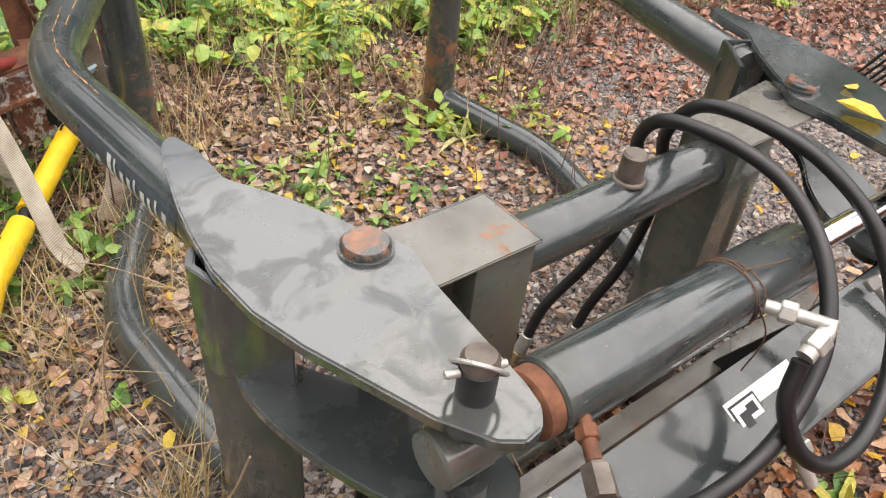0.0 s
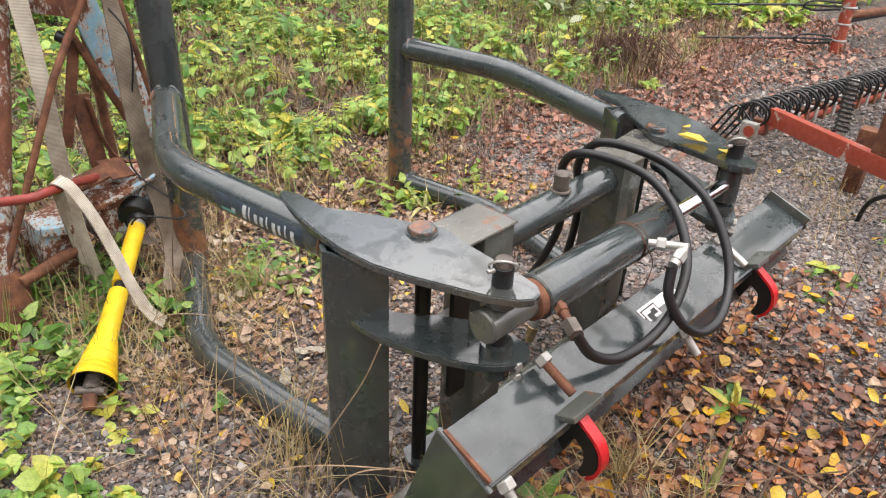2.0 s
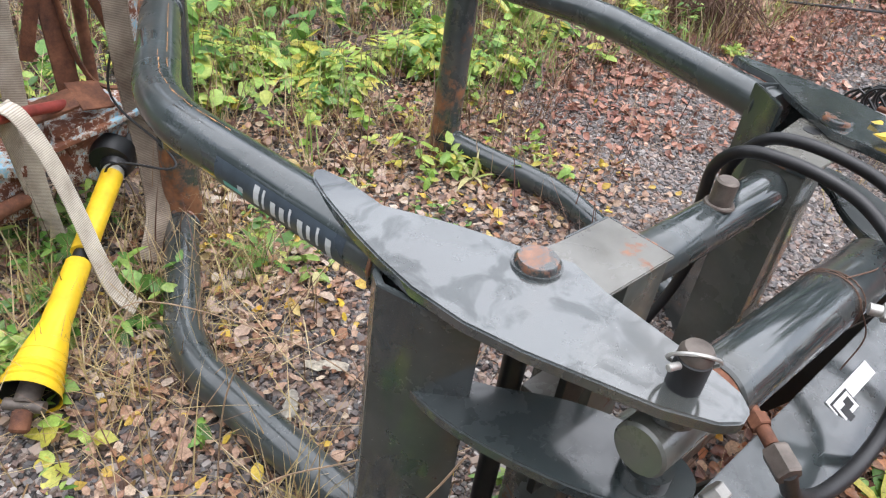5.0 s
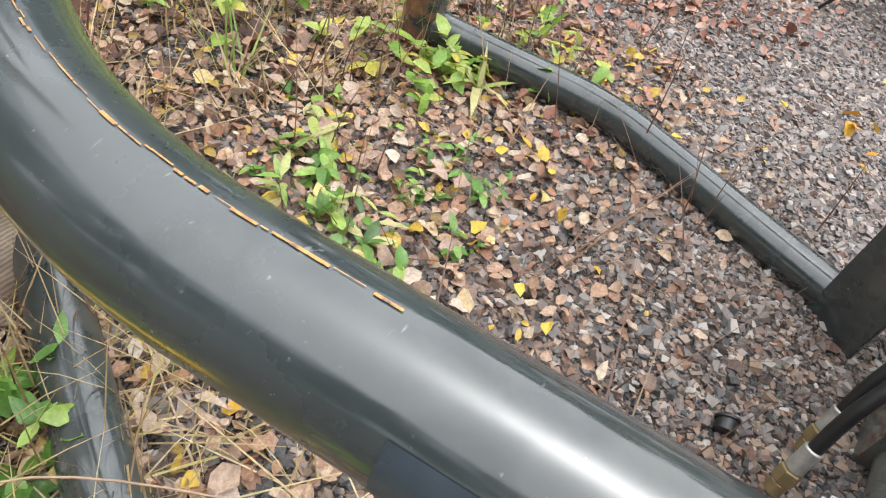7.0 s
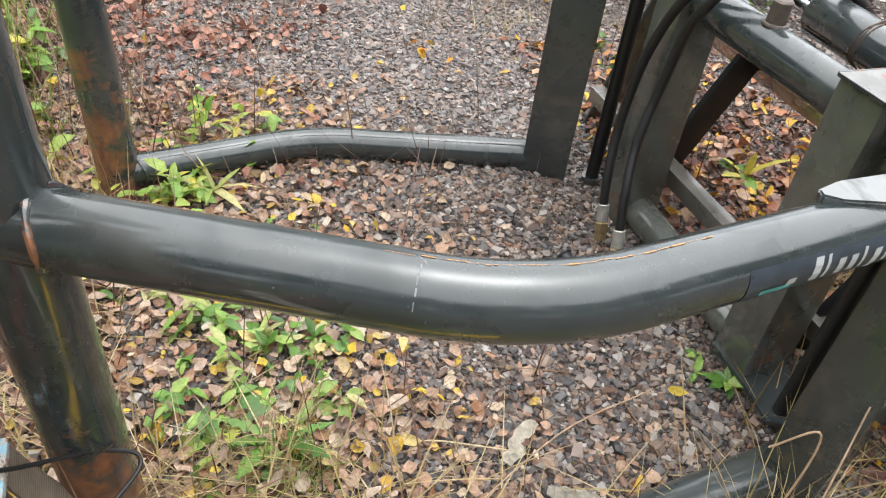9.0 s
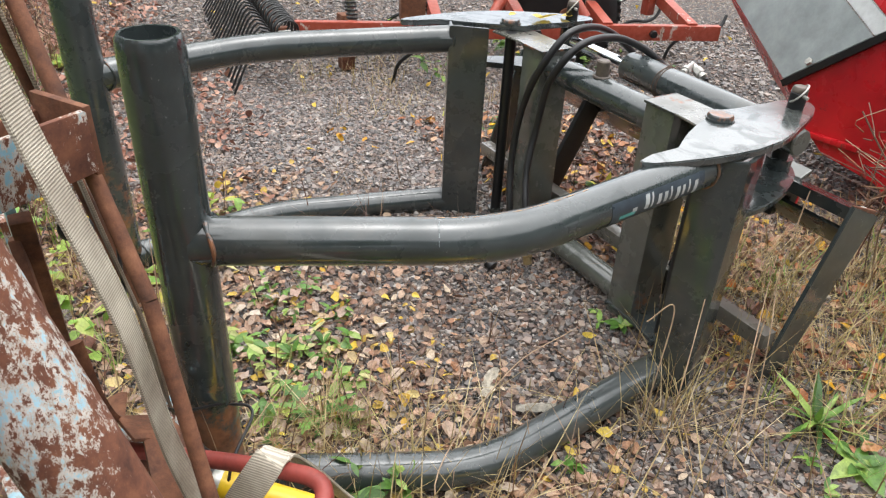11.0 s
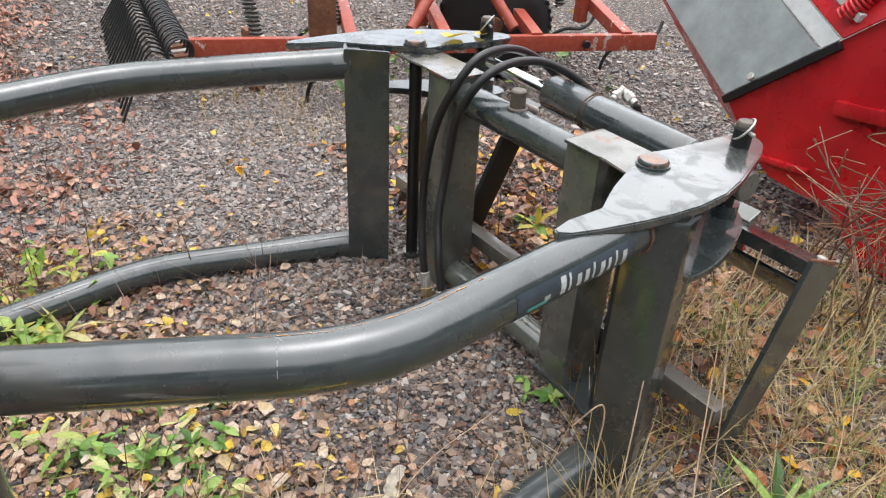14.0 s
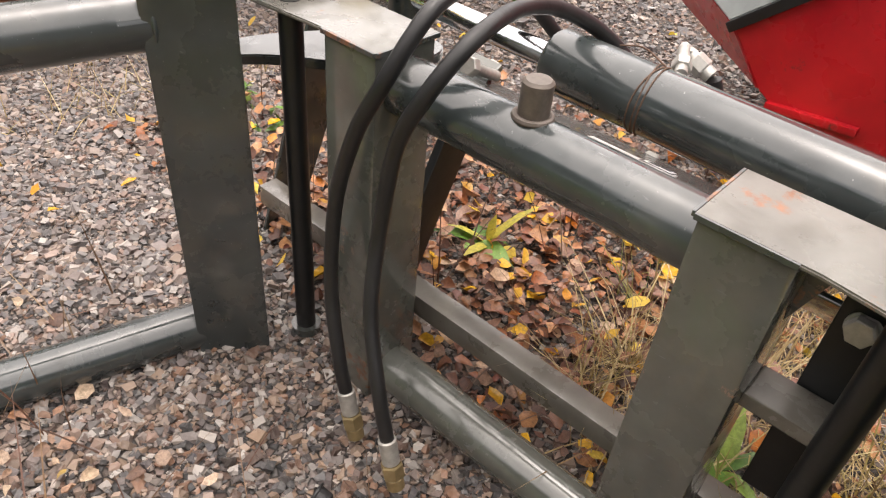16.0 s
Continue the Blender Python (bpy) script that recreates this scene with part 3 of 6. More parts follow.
for a0, a1, i0, w in ((98, 106, 49.42, 0.12), (106, 113, 49.47, 0.17), (114, 128, 49.50, 0.10), (131, 142, 49.46, 0.14), (149, 162, 49.52, 0.09)):
    part("scrape", tube_patch(near_tube, i0, i0 + w, a0, a1, TUBE_R + 0.0006, 5), SCUFF, near_root, "thin pale scrape across the tube", True)

# centre frame
frame_root = part("centre_frame", bm_tube([(-0.27, -0.03, 0.662), (0.225, -0.03, 0.662)], 0.046, 28), PAINT, grab, "upper cross tube of the centre frame", True)
# the paler paint puts the sky's reflection into this tube's colour
part("lower_cross_tube", bm_tube([(-0.27, -0.03, 0.055), (0.225, -0.03, 0.055)], 0.045, 28), PAINT_WORN_PALE, frame_root, "", True)
for sgn, xi, xo, xp, yp in ((-1, -0.262, -0.372, -0.485, 0.0), (1, 0.224, 0.334, 0.490, -0.026)):
    x0, x1 = sorted((xi, xo))
    part("upright_box", bm_box(x0, x1, -0.09, 0.032, 0.0, 0.722, 0.006), PAINT_WORN_PALE, frame_root, "square upright with rusty top edge", True)
    cap_pts = [(xi - sgn * 0.004, 0.036), (xi - sgn * 0.004, -0.094), (xp - sgn * 0.03, -0.094), (xp + sgn * 0.025, -0.05), (xp + sgn * 0.035, yp), (xp + sgn * 0.01, 0.05), (xo + sgn * 0.02, 0.036)]
    part("cap_plate", bm_poly(cap_pts if sgn < 0 else cap_pts[::-1], 0.7225, 0.729, 0.002), PAINT_CAP, frame_root, "scuffed cap plate over the upright", True)
    part("cap_edge", bm_bar((xi - sgn * 0.0045, -0.092, 0.7258), (xi - sgn * 0.0045, 0.034, 0.7258), 0.004, 0.0075, (0, 0, 1), 0.001), WELD, frame_root, "rust-bitten plate edge")
    part("cap_edge", bm_bar((xi - sgn * 0.002, 0.0365, 0.7258), (xo, 0.0365, 0.7258), 0.004, 0.0075, (0, 0, 1), 0.001), WELD, frame_root, "rust-bitten plate edge")
    if sgn < 0:
        part("foot_plate", bm_poly(cap_pts if sgn < 0 else cap_pts[::-1], 0.02, 0.035, 0.002), PAINT, frame_root, "", True)
    if sgn < 0:
        part("side_web", bm_bar((xo, -0.045, 0.492), (xp - sgn * 0.02, -0.045, 0.492), 0.065, 0.022, (0, 0, 1)), PAINT_DUSTY, frame_root)
        part("gusset", bm_poly([(0.0, 0.0), (0.042, 0.0), (0.0, 0.115)], -0.044, -0.032, 0.001, Matrix(((-1, 0, 0, xo + 0.001), (0, 0, 1, 0), (0, -1, 0, 0.7215), (0, 0, 0, 1)))), RUST_FACE, frame_root, "small rusty corner gusset")
        stop = part("stop_plate", bm_box(-0.470, -0.412, -0.092, -0.078, 0.30, 0.7215, 0.002), BLACK, frame_root, "black steel plate bolted beside the upright")
        part("washer", bm_rod((-0.442, -0.078, 0.618), (-0.442, -0.074, 0.619), 0.020, 20, 0.001), ZINC, stop, "", True)
        part("bolt_head", hexnut((-0.442, -0.066, 0.620), (0, 1, 0.05), 0.018, 0.015), ZINC, stop, "large zinc hexagon bolt head")
part("peg", bm_rod((-0.001, -0.033, 0.69), (-0.001, -0.033, 0.758), 0.021, 20, 0.004), PEG, frame_root, "short rusty steel peg", True)
part("peg_weld", bm_ring((-0.001, -0.033, 0.706), (0, 0, 1), 0.024, 0.005), PEG, frame_root, "", True)

# rear adapter
adapter = part("adapter_bar", bm_poly([(-0.288, 0.512), (-0.293, 0.472), (-0.303, 0.472), (-0.300, 0.497), (-0.405, 0.455), (-0.405, 0.434), (-0.415, 0.432), (-0.418, 0.462), (-0.41, 0.47)], -0.738, 0.79, 0.002, Matrix(((0, 0, 1, 0), (1, 0, 0, 0), (0, 1, 0, 0), (0, 0, 0, 1)))), PAINT, grab, "long folded steel hitch bar at the rear", True)
adapter.location = (0, -0.030, 0.018)
part("end_lip", bm_bar((0.785, -0.285, 0.525), (0.785, -0.425, 0.475), 0.012, 0.03, (0, 0.3, 1)), PAINT_WORN_PALE, adapter, "raised rusty lip", True)
part("edge_trim", bm_bar((-0.735, -0.291, 0.515), (-0.735, -0.415, 0.471), 0.010, 0.012, (0, 0.3, 1)), RUST, adapter, "", True)
part("lower_plate", bm_bar((-0.733, -0.362, 0.385), (0.785, -0.362, 0.385), 0.105, 0.012, (0, -0.78, 0.63)), PAINT, adapter, "long leaning steel plate below the bar", True)
part("base_bar", bm_bar((-0.73, -0.155, 0.13), (0.78, -0.155, 0.13), 0.05, 0.05), PAINT_DUSTY, frame_root, "", True)
for x in (-0.741, 0.793):
    part("end_plate", bm_poly([(-0.282, 0.522), (-0.425, 0.458), (-0.32, 0.22), (-0.215, -0.03), (-0.105, -0.03), (-0.19, 0.24)], x - 0.006, x + 0.006, 0.002, Matrix(((0, 0, 1, 0), (1, 0, 0, 0), (0, 1, 0, 0), (0, 0, 0, 1)))), PAINT, adapter, "", True)
for x in (-0.33, 0.36):
    part("slanted_brace", bm_bar((x, -0.34, 0.47), (x, -0.12, 0.03), 0.02, 0.09, (0, 1, 0.4)), BLACK, adapter, "", True)
for x in (-0.448, 0.43):
    hk = part("hook", bm_poly([(-0.399, 0.467), (-0.422, 0.451), (-0.473, 0.412), (-0.489, 0.373), (-0.481, 0.334), (-0.454, 0.307), (-0.442, 0.315), (-0.452, 0.350), (-0.448, 0.381), (-0.422, 0.400), (-0.395, 0.334), (-0.368, 0.334), (-0.376, 0.443)], x - 0.014, x + 0.014, 0.002, Matrix(((0, 0, 1, 0), (1, 0, 0, 0), (0, 1, 0, 0), (0, 0, 0, 1)))), BLACK, adapter, "downturned hook with red-painted back", True)
    hp = spline([(x, -0.426, 0.453), (x, -0.477, 0.414), (x, -0.493, 0.373), (x, -0.485, 0.333), (x, -0.465, 0.309)], 6)
    part("red_edge", bm_strip(hp, (1, 0, 0), 0.029, 0.008), RED_HOOK, hk)
    part("stop_plate", bm_bar((x - 0.06, -0.418, 0.482), (x + 0.05, -0.418, 0.482), 0.05, 0.014, (0, 0.45, 1)), PAINT_WORN_PALE, adapter)
for x, y0, z0, y1, z1, mat in ((-0.45, -0.30, 0.545, -0.395, 0.500, RUST), (-0.70, -0.415, 0.45, -0.47, 0.40, ZINC), (0.0, -0.415, 0.45, -0.47, 0.40, ZINC), (0.36, -0.31, 0.535, -0.41, 0.485, ZINC)):
    bolt = part("bolt", bm_rod((x, y0, z0), (x, y1, z1), 0.011, 12, 0.002), mat, adapter, "", True)
    part("nut", hexnut((x, y0 - 0.01, z0 - 0.003), (0, y1 - y0, z1 - z0), 0.020, 0.022), ZINC, bolt)
label_m = Matrix.Translation((0.0, -0.355, 0.4835)) @ Matrix.Rotation(radians(24.5), 4, "X")
warn = part("warning_label", bm_box(-0.085, 0.085, -0.034, 0.034, 0.003, 0.0045, 0, label_m), LABEL_WHITE, adapter, "scuffed white warning sticker with black marks")
for x0, x1, y0, y1, z, ink in ((-0.081, -0.018, -0.027, 0.027, 0.0046, BLACK_DECAL), (-0.077, -0.022, -0.023, 0.023, 0.0053, LABEL_WHITE), (-0.070, -0.050, -0.014, 0.010, 0.0060, BLACK_DECAL), (-0.050, -0.030, 0.000, 0.016, 0.0060, BLACK_DECAL)):
    part("print_mark", bm_box(x0, x1, y0, y1, z, z + 0.0006, 0, label_m), ink, warn)

# hydraulic cylinder
CA, CB = NEAR(0.029, -0.261, 0.665), FAR(0.029, -0.261, 0.668)
cd = (CB - CA).normalized()
cyl = part("hydraulic_cylinder", bm_tube([CA + cd * 0.112, CA + cd * 0.116, CA + cd * 0.645, CA + cd * 0.652], [0.049, 0.053, 0.053, 0.049], 32), PAINT, grab, "grey hydraulic cylinder barrel with rusty collar", True)
part("rust_collar", bm_tube([CA + cd * 0.086, CA + cd * 0.090, CA + cd * 0.104, CA + cd * 0.112], [0.041, 0.046, 0.047, 0.047], 28), RUST, cyl, "", True)
part("cylinder_eye", bm_tube([CA - cd * 0.052, CA - cd * 0.048, CA + cd * 0.012, CA + cd * 0.022, CA + cd * 0.09], [0.034, 0.038, 0.038, 0.036, 0.036], 28), PAINT_WORN_PALE, cyl, "", True)
part("piston_rod", bm_rod(CA + cd * 0.64, CB - cd * 0.03, 0.021, 24), CHROME, cyl, "shiny chromed piston rod", True)
part("rod_eye", bm_rod((CB.x, CB.y, 0.615), (CB.x, CB.y, 0.715), 0.036, 24, 0.003), PAINT, cyl, "", True)
fa = CA + cd * 0.135 + V(0, -0.050, 0.0)
fe = V(-0.425, -0.385, 0.655)
part("inlet_fitting", bm_tube(spline([fa + V(0, 0.02, 0.005), fa, fa.lerp(fe, 0.7)], 4), 0.010, 10), RUST, cyl, "rusty hose elbow", True)
part("fitting_nut", hexnut(fe, fe - fa, 0.019, 0.040), PEG, cyl)
part("fitting_nut", hexnut(fa.lerp(fe, 0.25), fe - fa, 0.015, 0.018), RUST, cyl)
fb, fc, fd = V(-0.055, -0.335, 0.695), V(-0.018, -0.412, 0.702), V(-0.078, -0.416, 0.672)
part("outlet_fitting", bm_tube([fb, fb.lerp(fc, 0.8), fc, fc.lerp(fd, 0.2), fc.lerp(fd, 0.9)], [0.010, 0.010, 0.012, 0.013, 0.013], 12), ZINC, cyl, "silver hose elbow", True)
part("fitting_nut", hexnut(fb.lerp(fc, 0.35), fc - fb, 0.016, 0.022), ZINC, cyl)
part("fitting_nut", hexnut(fc.lerp(fd, 0.5), fd - fc, 0.017, 0.026), ZINC, cyl)
hoseA = spline([fe + (fe - fa) * 0.15, (-0.375, -0.412, 0.575), (-0.292, -0.434, 0.533), (-0.18, -0.447, 0.535), (-0.07, -0.440, 0.565), (0.03, -0.405, 0.635), (0.09, -0.33, 0.715), (0.12, -0.235, 0.765), (0.118, -0.138, 0.785), (0.098, -0.045, 0.787), (0.096, 0.010, 0.765), (0.115, 0.047, 0.71), (0.148, 0.060, 0.63), (0.168, 0.066, 0.49), (0.145, 0.105, 0.35), (0.085, 0.140, 0.23), (0.050, 0.147, 0.125)], 8)
hoseB = spline([fd, (-0.098, -0.432, 0.610), (-0.085, -0.475, 0.545), (-0.03, -0.505, 0.508), (0.06, -0.508, 0.510), (0.15, -0.478, 0.550), (0.205, -0.425, 0.625), (0.232, -0.335, 0.715), (0.222, -0.225, 0.775), (0.195, -0.123, 0.800), (0.178, -0.035, 0.795), (0.178, 0.012, 0.760), (0.197, 0.048, 0.69), (0.235, 0.060, 0.605), (0.268, 0.070, 0.47), (0.258, 0.090, 0.31), (0.212, 0.113, 0.185), (0.186, 0.117, 0.105)], 8)
for hp in (hoseA, hoseB):
    hs = part("hydraulic_hose", bm_tube(hp, 0.0125, 12), RUBBER, grab, "black rubber hydraulic hose looped over the frame", True)
    e, d = hp[-1], (hp[-1] - hp[-3]).normalized()
    part("hose_ferrule", bm_rod(e - d * 0.02, e + d * 0.03, 0.016, 14, 0.002), ZINC, hs, "", True)
    part("hose_coupling", hexnut(e + d * 0.045, d, 0.020, 0.03), BRASS, hs)
    part("coupling_tip", bm_rod(e + d * 0.06, e + d * 0.085, 0.016, 14, 0.002), BRASS, hs, "", True)
# wire wound on the cylinder
wc = CA + cd * 0.47
wire = part("wire", joined(*[bm_ring(wc + cd * o, cd + V(0, w, 0.05), 0.0535, 0.0014, 24) for o, w in ((0, 0.1), (0.006, -0.12), (0.012, 0.2))], bm_tube(spline([wc + V(0, -0.05, 0.02), wc + V(0.01, -0.075, -0.03), wc + V(0.0, -0.07, -0.10)], 5), 0.0014, 6), bm_tube(spline([wc + V(0, -0.01, 0.054), wc + V(0.05, -0.03, 0.06), wc + V(0.09, -0.03, 0.05)], 5), 0.0014, 6)), TWIG, cyl, "thin brown wire twisted round the barrel")

# ---- old blue implement with straps and drive shaft ----
blue = thing("rusty_implement", "old rusty farm implement with flaking light blue paint", "farm implement")
part("main_post", bm_tube([(-1.121, 1.405, -0.02), (-0.553, 1.866, 1.75)], 0.064, 32), BLUE_RUST, blue, "thick rusty tube with flaking blue paint", True)
chan_a, chan_b = V(-0.70, 1.68, 1.03), V(-0.59, 1.50, 1.03)
cdir = (chan_b - chan_a).normalized()
cs = cdir.cross(V(0, 0, 1)).normalized()
ch = part("cross_channel", bm_bar(chan_a + cs * 0.05 - V(0, 0, 0.02), chan_b + cs * 0.05 - V(0, 0, 0.02), 0.010, 0.09), BLUE_PAINT, blue, "open blue steel channel", True)
part("channel_wall", bm_bar(chan_a - cs * 0.05 - V(0, 0, 0.03), chan_b - cs * 0.05 - V(0, 0, 0.03), 0.010, 0.07), RUST, ch, "", True)
part("channel_floor", bm_bar(chan_a - V(0, 0, 0.062), chan_b - V(0, 0, 0.062), 0.10, 0.010), RUST, ch, "", True)
part("channel_end", bm_bar(chan_b - cs * 0.055 - V(0, 0, 0.02), chan_b + cs * 0.055 - V(0, 0, 0.02), 0.012, 0.10), RUST, ch, "", True)
part("slanted_plate", bm_bar((-0.535, 1.60, 0.98), (-0.40, 1.60, 0.50), 0.014, 0.10, (1, 0.1, 0.28)), BLUE_PAINT, blue, "slanted blue plate with rusty edges", True)
part("rust_bar", bm_bar((-0.60, 1.585, 0.90), (-0.455, 1.585, 0.54), 0.03, 0.022, (1, 0, 0.4)), RUST, blue, "", True)
part("narrow_plate", bm_bar((-0.385, 1.62, 0.80), (-0.365, 1.60, 0.45), 0.012, 0.035, (1, 0, 0)), BLUE_PAINT, blue, "", True)
part("brace", bm_bar((-0.58, 1.60, 0.86), (-0.69, 1.58, 0.50), 0.016, 0.035, (1, 0, 0.3)), RUST, blue, "", True)
part("rust_upright", bm_bar((-0.605, 1.60, 0.67), (-0.60, 1.56, 0.40), 0.014, 0.06, (1, 0, 0)), RUST, blue, "", True)
part("curved_blade", bm_tube(spline([(-0.59, 1.57, 0.66), (-0.575, 1.56, 0.52), (-0.53, 1.54, 0.42), (-0.44, 1.52, 0.40)], 5), 0.020, 8, 0, True, (1.0, 0.35)), RUST, blue, "bent rusty blade", True)
part("knob", bm_rod((-0.66, 1.53, 0.90), (-0.63, 1.51, 0.88), 0.018, 14, 0.004), BLACK, blue, "", True)
casing = part("gearbox", bm_box(-0.70, -0.47, 1.455, 1.68, 0.17, 0.355, 0.022), BLUE_PAINT, blue, "blue painted gearbox casing", True)
part("gearbox_flange", bm_bar((-0.73, 1.45, 0.30), (-0.46, 1.44, 0.375), 0.05, 0.014), BLUE_PAINT, casing, "", True)
part("gearbox_rib", bm_bar((-0.62, 1.447, 0.19), (-0.50, 1.447, 0.33), 0.02, 0.025), BLUE_PAINT, casing, "", True)
part("bearing_cap", bm_tube([V(-0.545, 1.45, 0.255), V(-0.575, 1.41, 0.245)], [0.065, 0.055], 20), BLACK, casing, "", True)
part("rust_plate", bm_bar((-0.765, 1.475, 0.392), (-0.62, 1.465, 0.428), 0.075, 0.010, (0.1, -0.3, 1)), RUST, blue, "bent rusty plate over the gearbox", True)
part("rust_plate", bm_bar((-0.622, 1.470, 0.428), (-0.53, 1.490, 0.412), 0.10, 0.008, (0.0, -0.5, 1)), RUST, blue, "", True)
part("sheet_flap", bm_bar((-0.67, 1.448, 0.30), (-0.50, 1.448, 0.35), 0.006, 0.09, (0.1, -0.2, 1)), BLUE_PAINT, blue, "torn light blue sheet before the gearbox", True)
part("low_casing", bm_box(-0.89, -0.75, 1.46, 1.62, 0.10, 0.29, 0.02), BLUE_RUST, blue, "", True)
part("casing_lug", bm_bar((-0.88, 1.445, 0.285), (-0.78, 1.44, 0.265), 0.03, 0.03), BLUE_PAINT, blue, "", True)
part("base_drum", bm_tube([(-1.07, 1.415, -0.02), (-1.07, 1.415, 0.02), (-1.055, 1.43, 0.15), (-1.05, 1.44, 0.19)], [0.105, 0.10, 0.09, 0.07], 24), RUST, blue, "rusty round base of the post", True)
part("low_beam", bm_bar((-0.92, 1.62, 0.20), (-0.35, 1.72, 0.26), 0.09, 0.08), BLUE_RUST, blue, "", True)
for a, b_, r in (((-0.432, 1.528, 1.20), (-0.720, 1.452, 0.79), 0.012), ((-0.720, 1.452, 0.79), (-1.03, 1.42, 0.18), 0.012), ((-0.455, 1.560, 1.20), (-0.404, 1.445, 0.584), 0.010), ((-0.50, 1.72, 1.0), (-0.46, 1.78, 0.20), 0.018), ((-1.0, 1.86, 0.75), (-0.95, 1.92, 0.0), 0.05)):
    part("rod", bm_rod(a, b_, r, 14), RUST, blue, "rusty steel rod", True)
part("rusty_bar", bm_rod((-1.0, 1.37, 0.165), (-0.78, 1.45, 0.18), 0.021, 14, 0.002), RUST, blue, "", True)

shaft = thing("drive_shaft", "yellow plastic guarded drive shaft lying on the gravel", "drive shaft")
pa, pb = V(-1.012, 0.835, 0.072), V(-0.555, 1.415, 0.232)
pd = (pb - pa).normalized()
L = (pb - pa).length
part("guard_tube", bm_tube([pa + pd * 0.10, pa + pd * 0.16, pa + pd * 0.19, pa + pd * L * 0.50, pa + pd * L * 0.505], [0.052, 0.040, 0.034, 0.031, 0.029], 24), YELLOW, shaft, "", True)
part("guard_sleeve", bm_tube([pa + pd * L * 0.55, pa + pd * (L - 0.05)], 0.030, 24), YELLOW, shaft, "", True)
part("inner_tube", bm_tube([pa + pd * L * 0.48, pa + pd * L * 0.57], 0.021, 18), BLACK, shaft, "dark steel tube between the guards", True)
cone = part("guard_cone", bm_tube([pa + pd * 0.125, pa + pd * 0.07, pa + pd * 0.066, pa + pd * 0.05, pa + pd * 0.046, pa + pd * 0.03, pa + pd * 0.026, pa], [0.046, 0.056, 0.053, 0.061, 0.057, 0.065, 0.061, 0.070], 28, 0, False), YELLOW, shaft, "ribbed yellow bell guard", True)
part("cone_inside", bm_tube([pa + pd * 0.10, pa + pd * 0.003], [0.040, 0.062], 24, 0, False), BLACK, cone, "", True)
part("yoke", joined(bm_rod(pa + pd * 0.09, pa - pd * 0.02, 0.026, 14, 0.005), bm_rod(pa - pd * 0.02 + V(0.03, -0.03, 0), pa - pd * 0.02 - V(0.03, -0.03, 0), 0.014, 12)), PEG, shaft, "greasy rust-brown joint yoke", True)
part("yoke_end", bm_rod(pa - pd * 0.03, pa - pd * 0.07 - V(0, 0, 0.02), 0.021, 12, 0.006), RUST, shaft, "", True)
part("collar", bm_tube([pb - pd * 0.06, pb - pd * 0.045, pb - pd * 0.03], [0.028, 0.031, 0.028], 20), ZINC, shaft, "", True)
part("rubber_boot", bm_tube([pb - pd * 0.03, pb + pd * 0.01, pb + pd * 0.05, pb + pd * 0.11], [0.036, 0.050, 0.046, 0.06], 20), RUBBER, shaft, "black rubber boot on the gearbox shaft", True)

handle = thing("bent_handle", "bent dull red steel tube handle", "handle")
part("tube", bm_tube(spline([(-0.50, 1.585, 0.352), (-0.616, 1.493, 0.400), (-0.759, 1.379, 0.455), (-0.86, 1.300, 0.488), (-0.895, 1.279, 0.494), (-0.918, 1.278, 0.493), (-0.943, 1.292, 0.490), (-1.039, 1.366, 0.477), (-1.12, 1.428, 0.465), (-1.150, 1.452, 0.43), (-1.155, 1.456, 0.28), (-1.15, 1.45, 0.0)], 6), 0.0148, 16), RED_TUBE, handle, "", True)


def strap(label, pts, w, wd, mat):
    t = thing("lashing_strap", label, "strap", "lashing straps")
    band = spline(pts, 8)
    part("webbing_band", bm_strip(band, wd, w, 0.004), mat, t, "", True)
    side = Vector(wd).normalized() * (w / 2 - 0.004)
    for k in (-1, 1):
        part("selvedge", bm_tube([q + side * k for q in band], 0.003, 6), mat, t, "thickened woven edge", True)
    return t


strap("dirty cream webbing strap hanging from the implement", [(-0.725, 1.60, 1.35), (-0.742, 1.54, 1.04), (-0.749, 1.492, 0.797), (-0.758, 1.470, 0.557), (-0.768, 1.443, 0.385), (-0.765, 1.42, 0.2), (-0.75, 1.40, 0.03)], 0.055, (0.88, -0.47, 0), WEBBING)
strap("frayed cream webbing strap slung over the red handle", [(-0.75, 1.47, 0.05), (-0.775, 1.45, 0.20), (-0.80, 1.41, 0.36), (-0.825, 1.345, 0.488), (-0.818, 1.322, 0.502), (-0.795, 1.300, 0.475), (-0.765, 1.250, 0.38), (-0.745, 1.190, 0.26), (-0.735, 1.120, 0.15), (-0.725, 1.060, 0.085), (-0.69, 1.03, 0.035)], 0.055, (0.65, 0.55, 0.0), WEBBING)
strap("brown stained webbing strap hanging to the ground", [(-0.445, 1.58, 1.35), (-0.466, 1.510, 0.97), (-0.476, 1.480, 0.78), (-0.485, 1.447, 0.569), (-0.473, 1.435, 0.375), (-0.468, 1.40, 0.242), (-0.495, 1.31, 0.10), (-0.57, 1.21, 0.02)], 0.07, (1.0, 0.08, 0), WEBBING_BROWN)

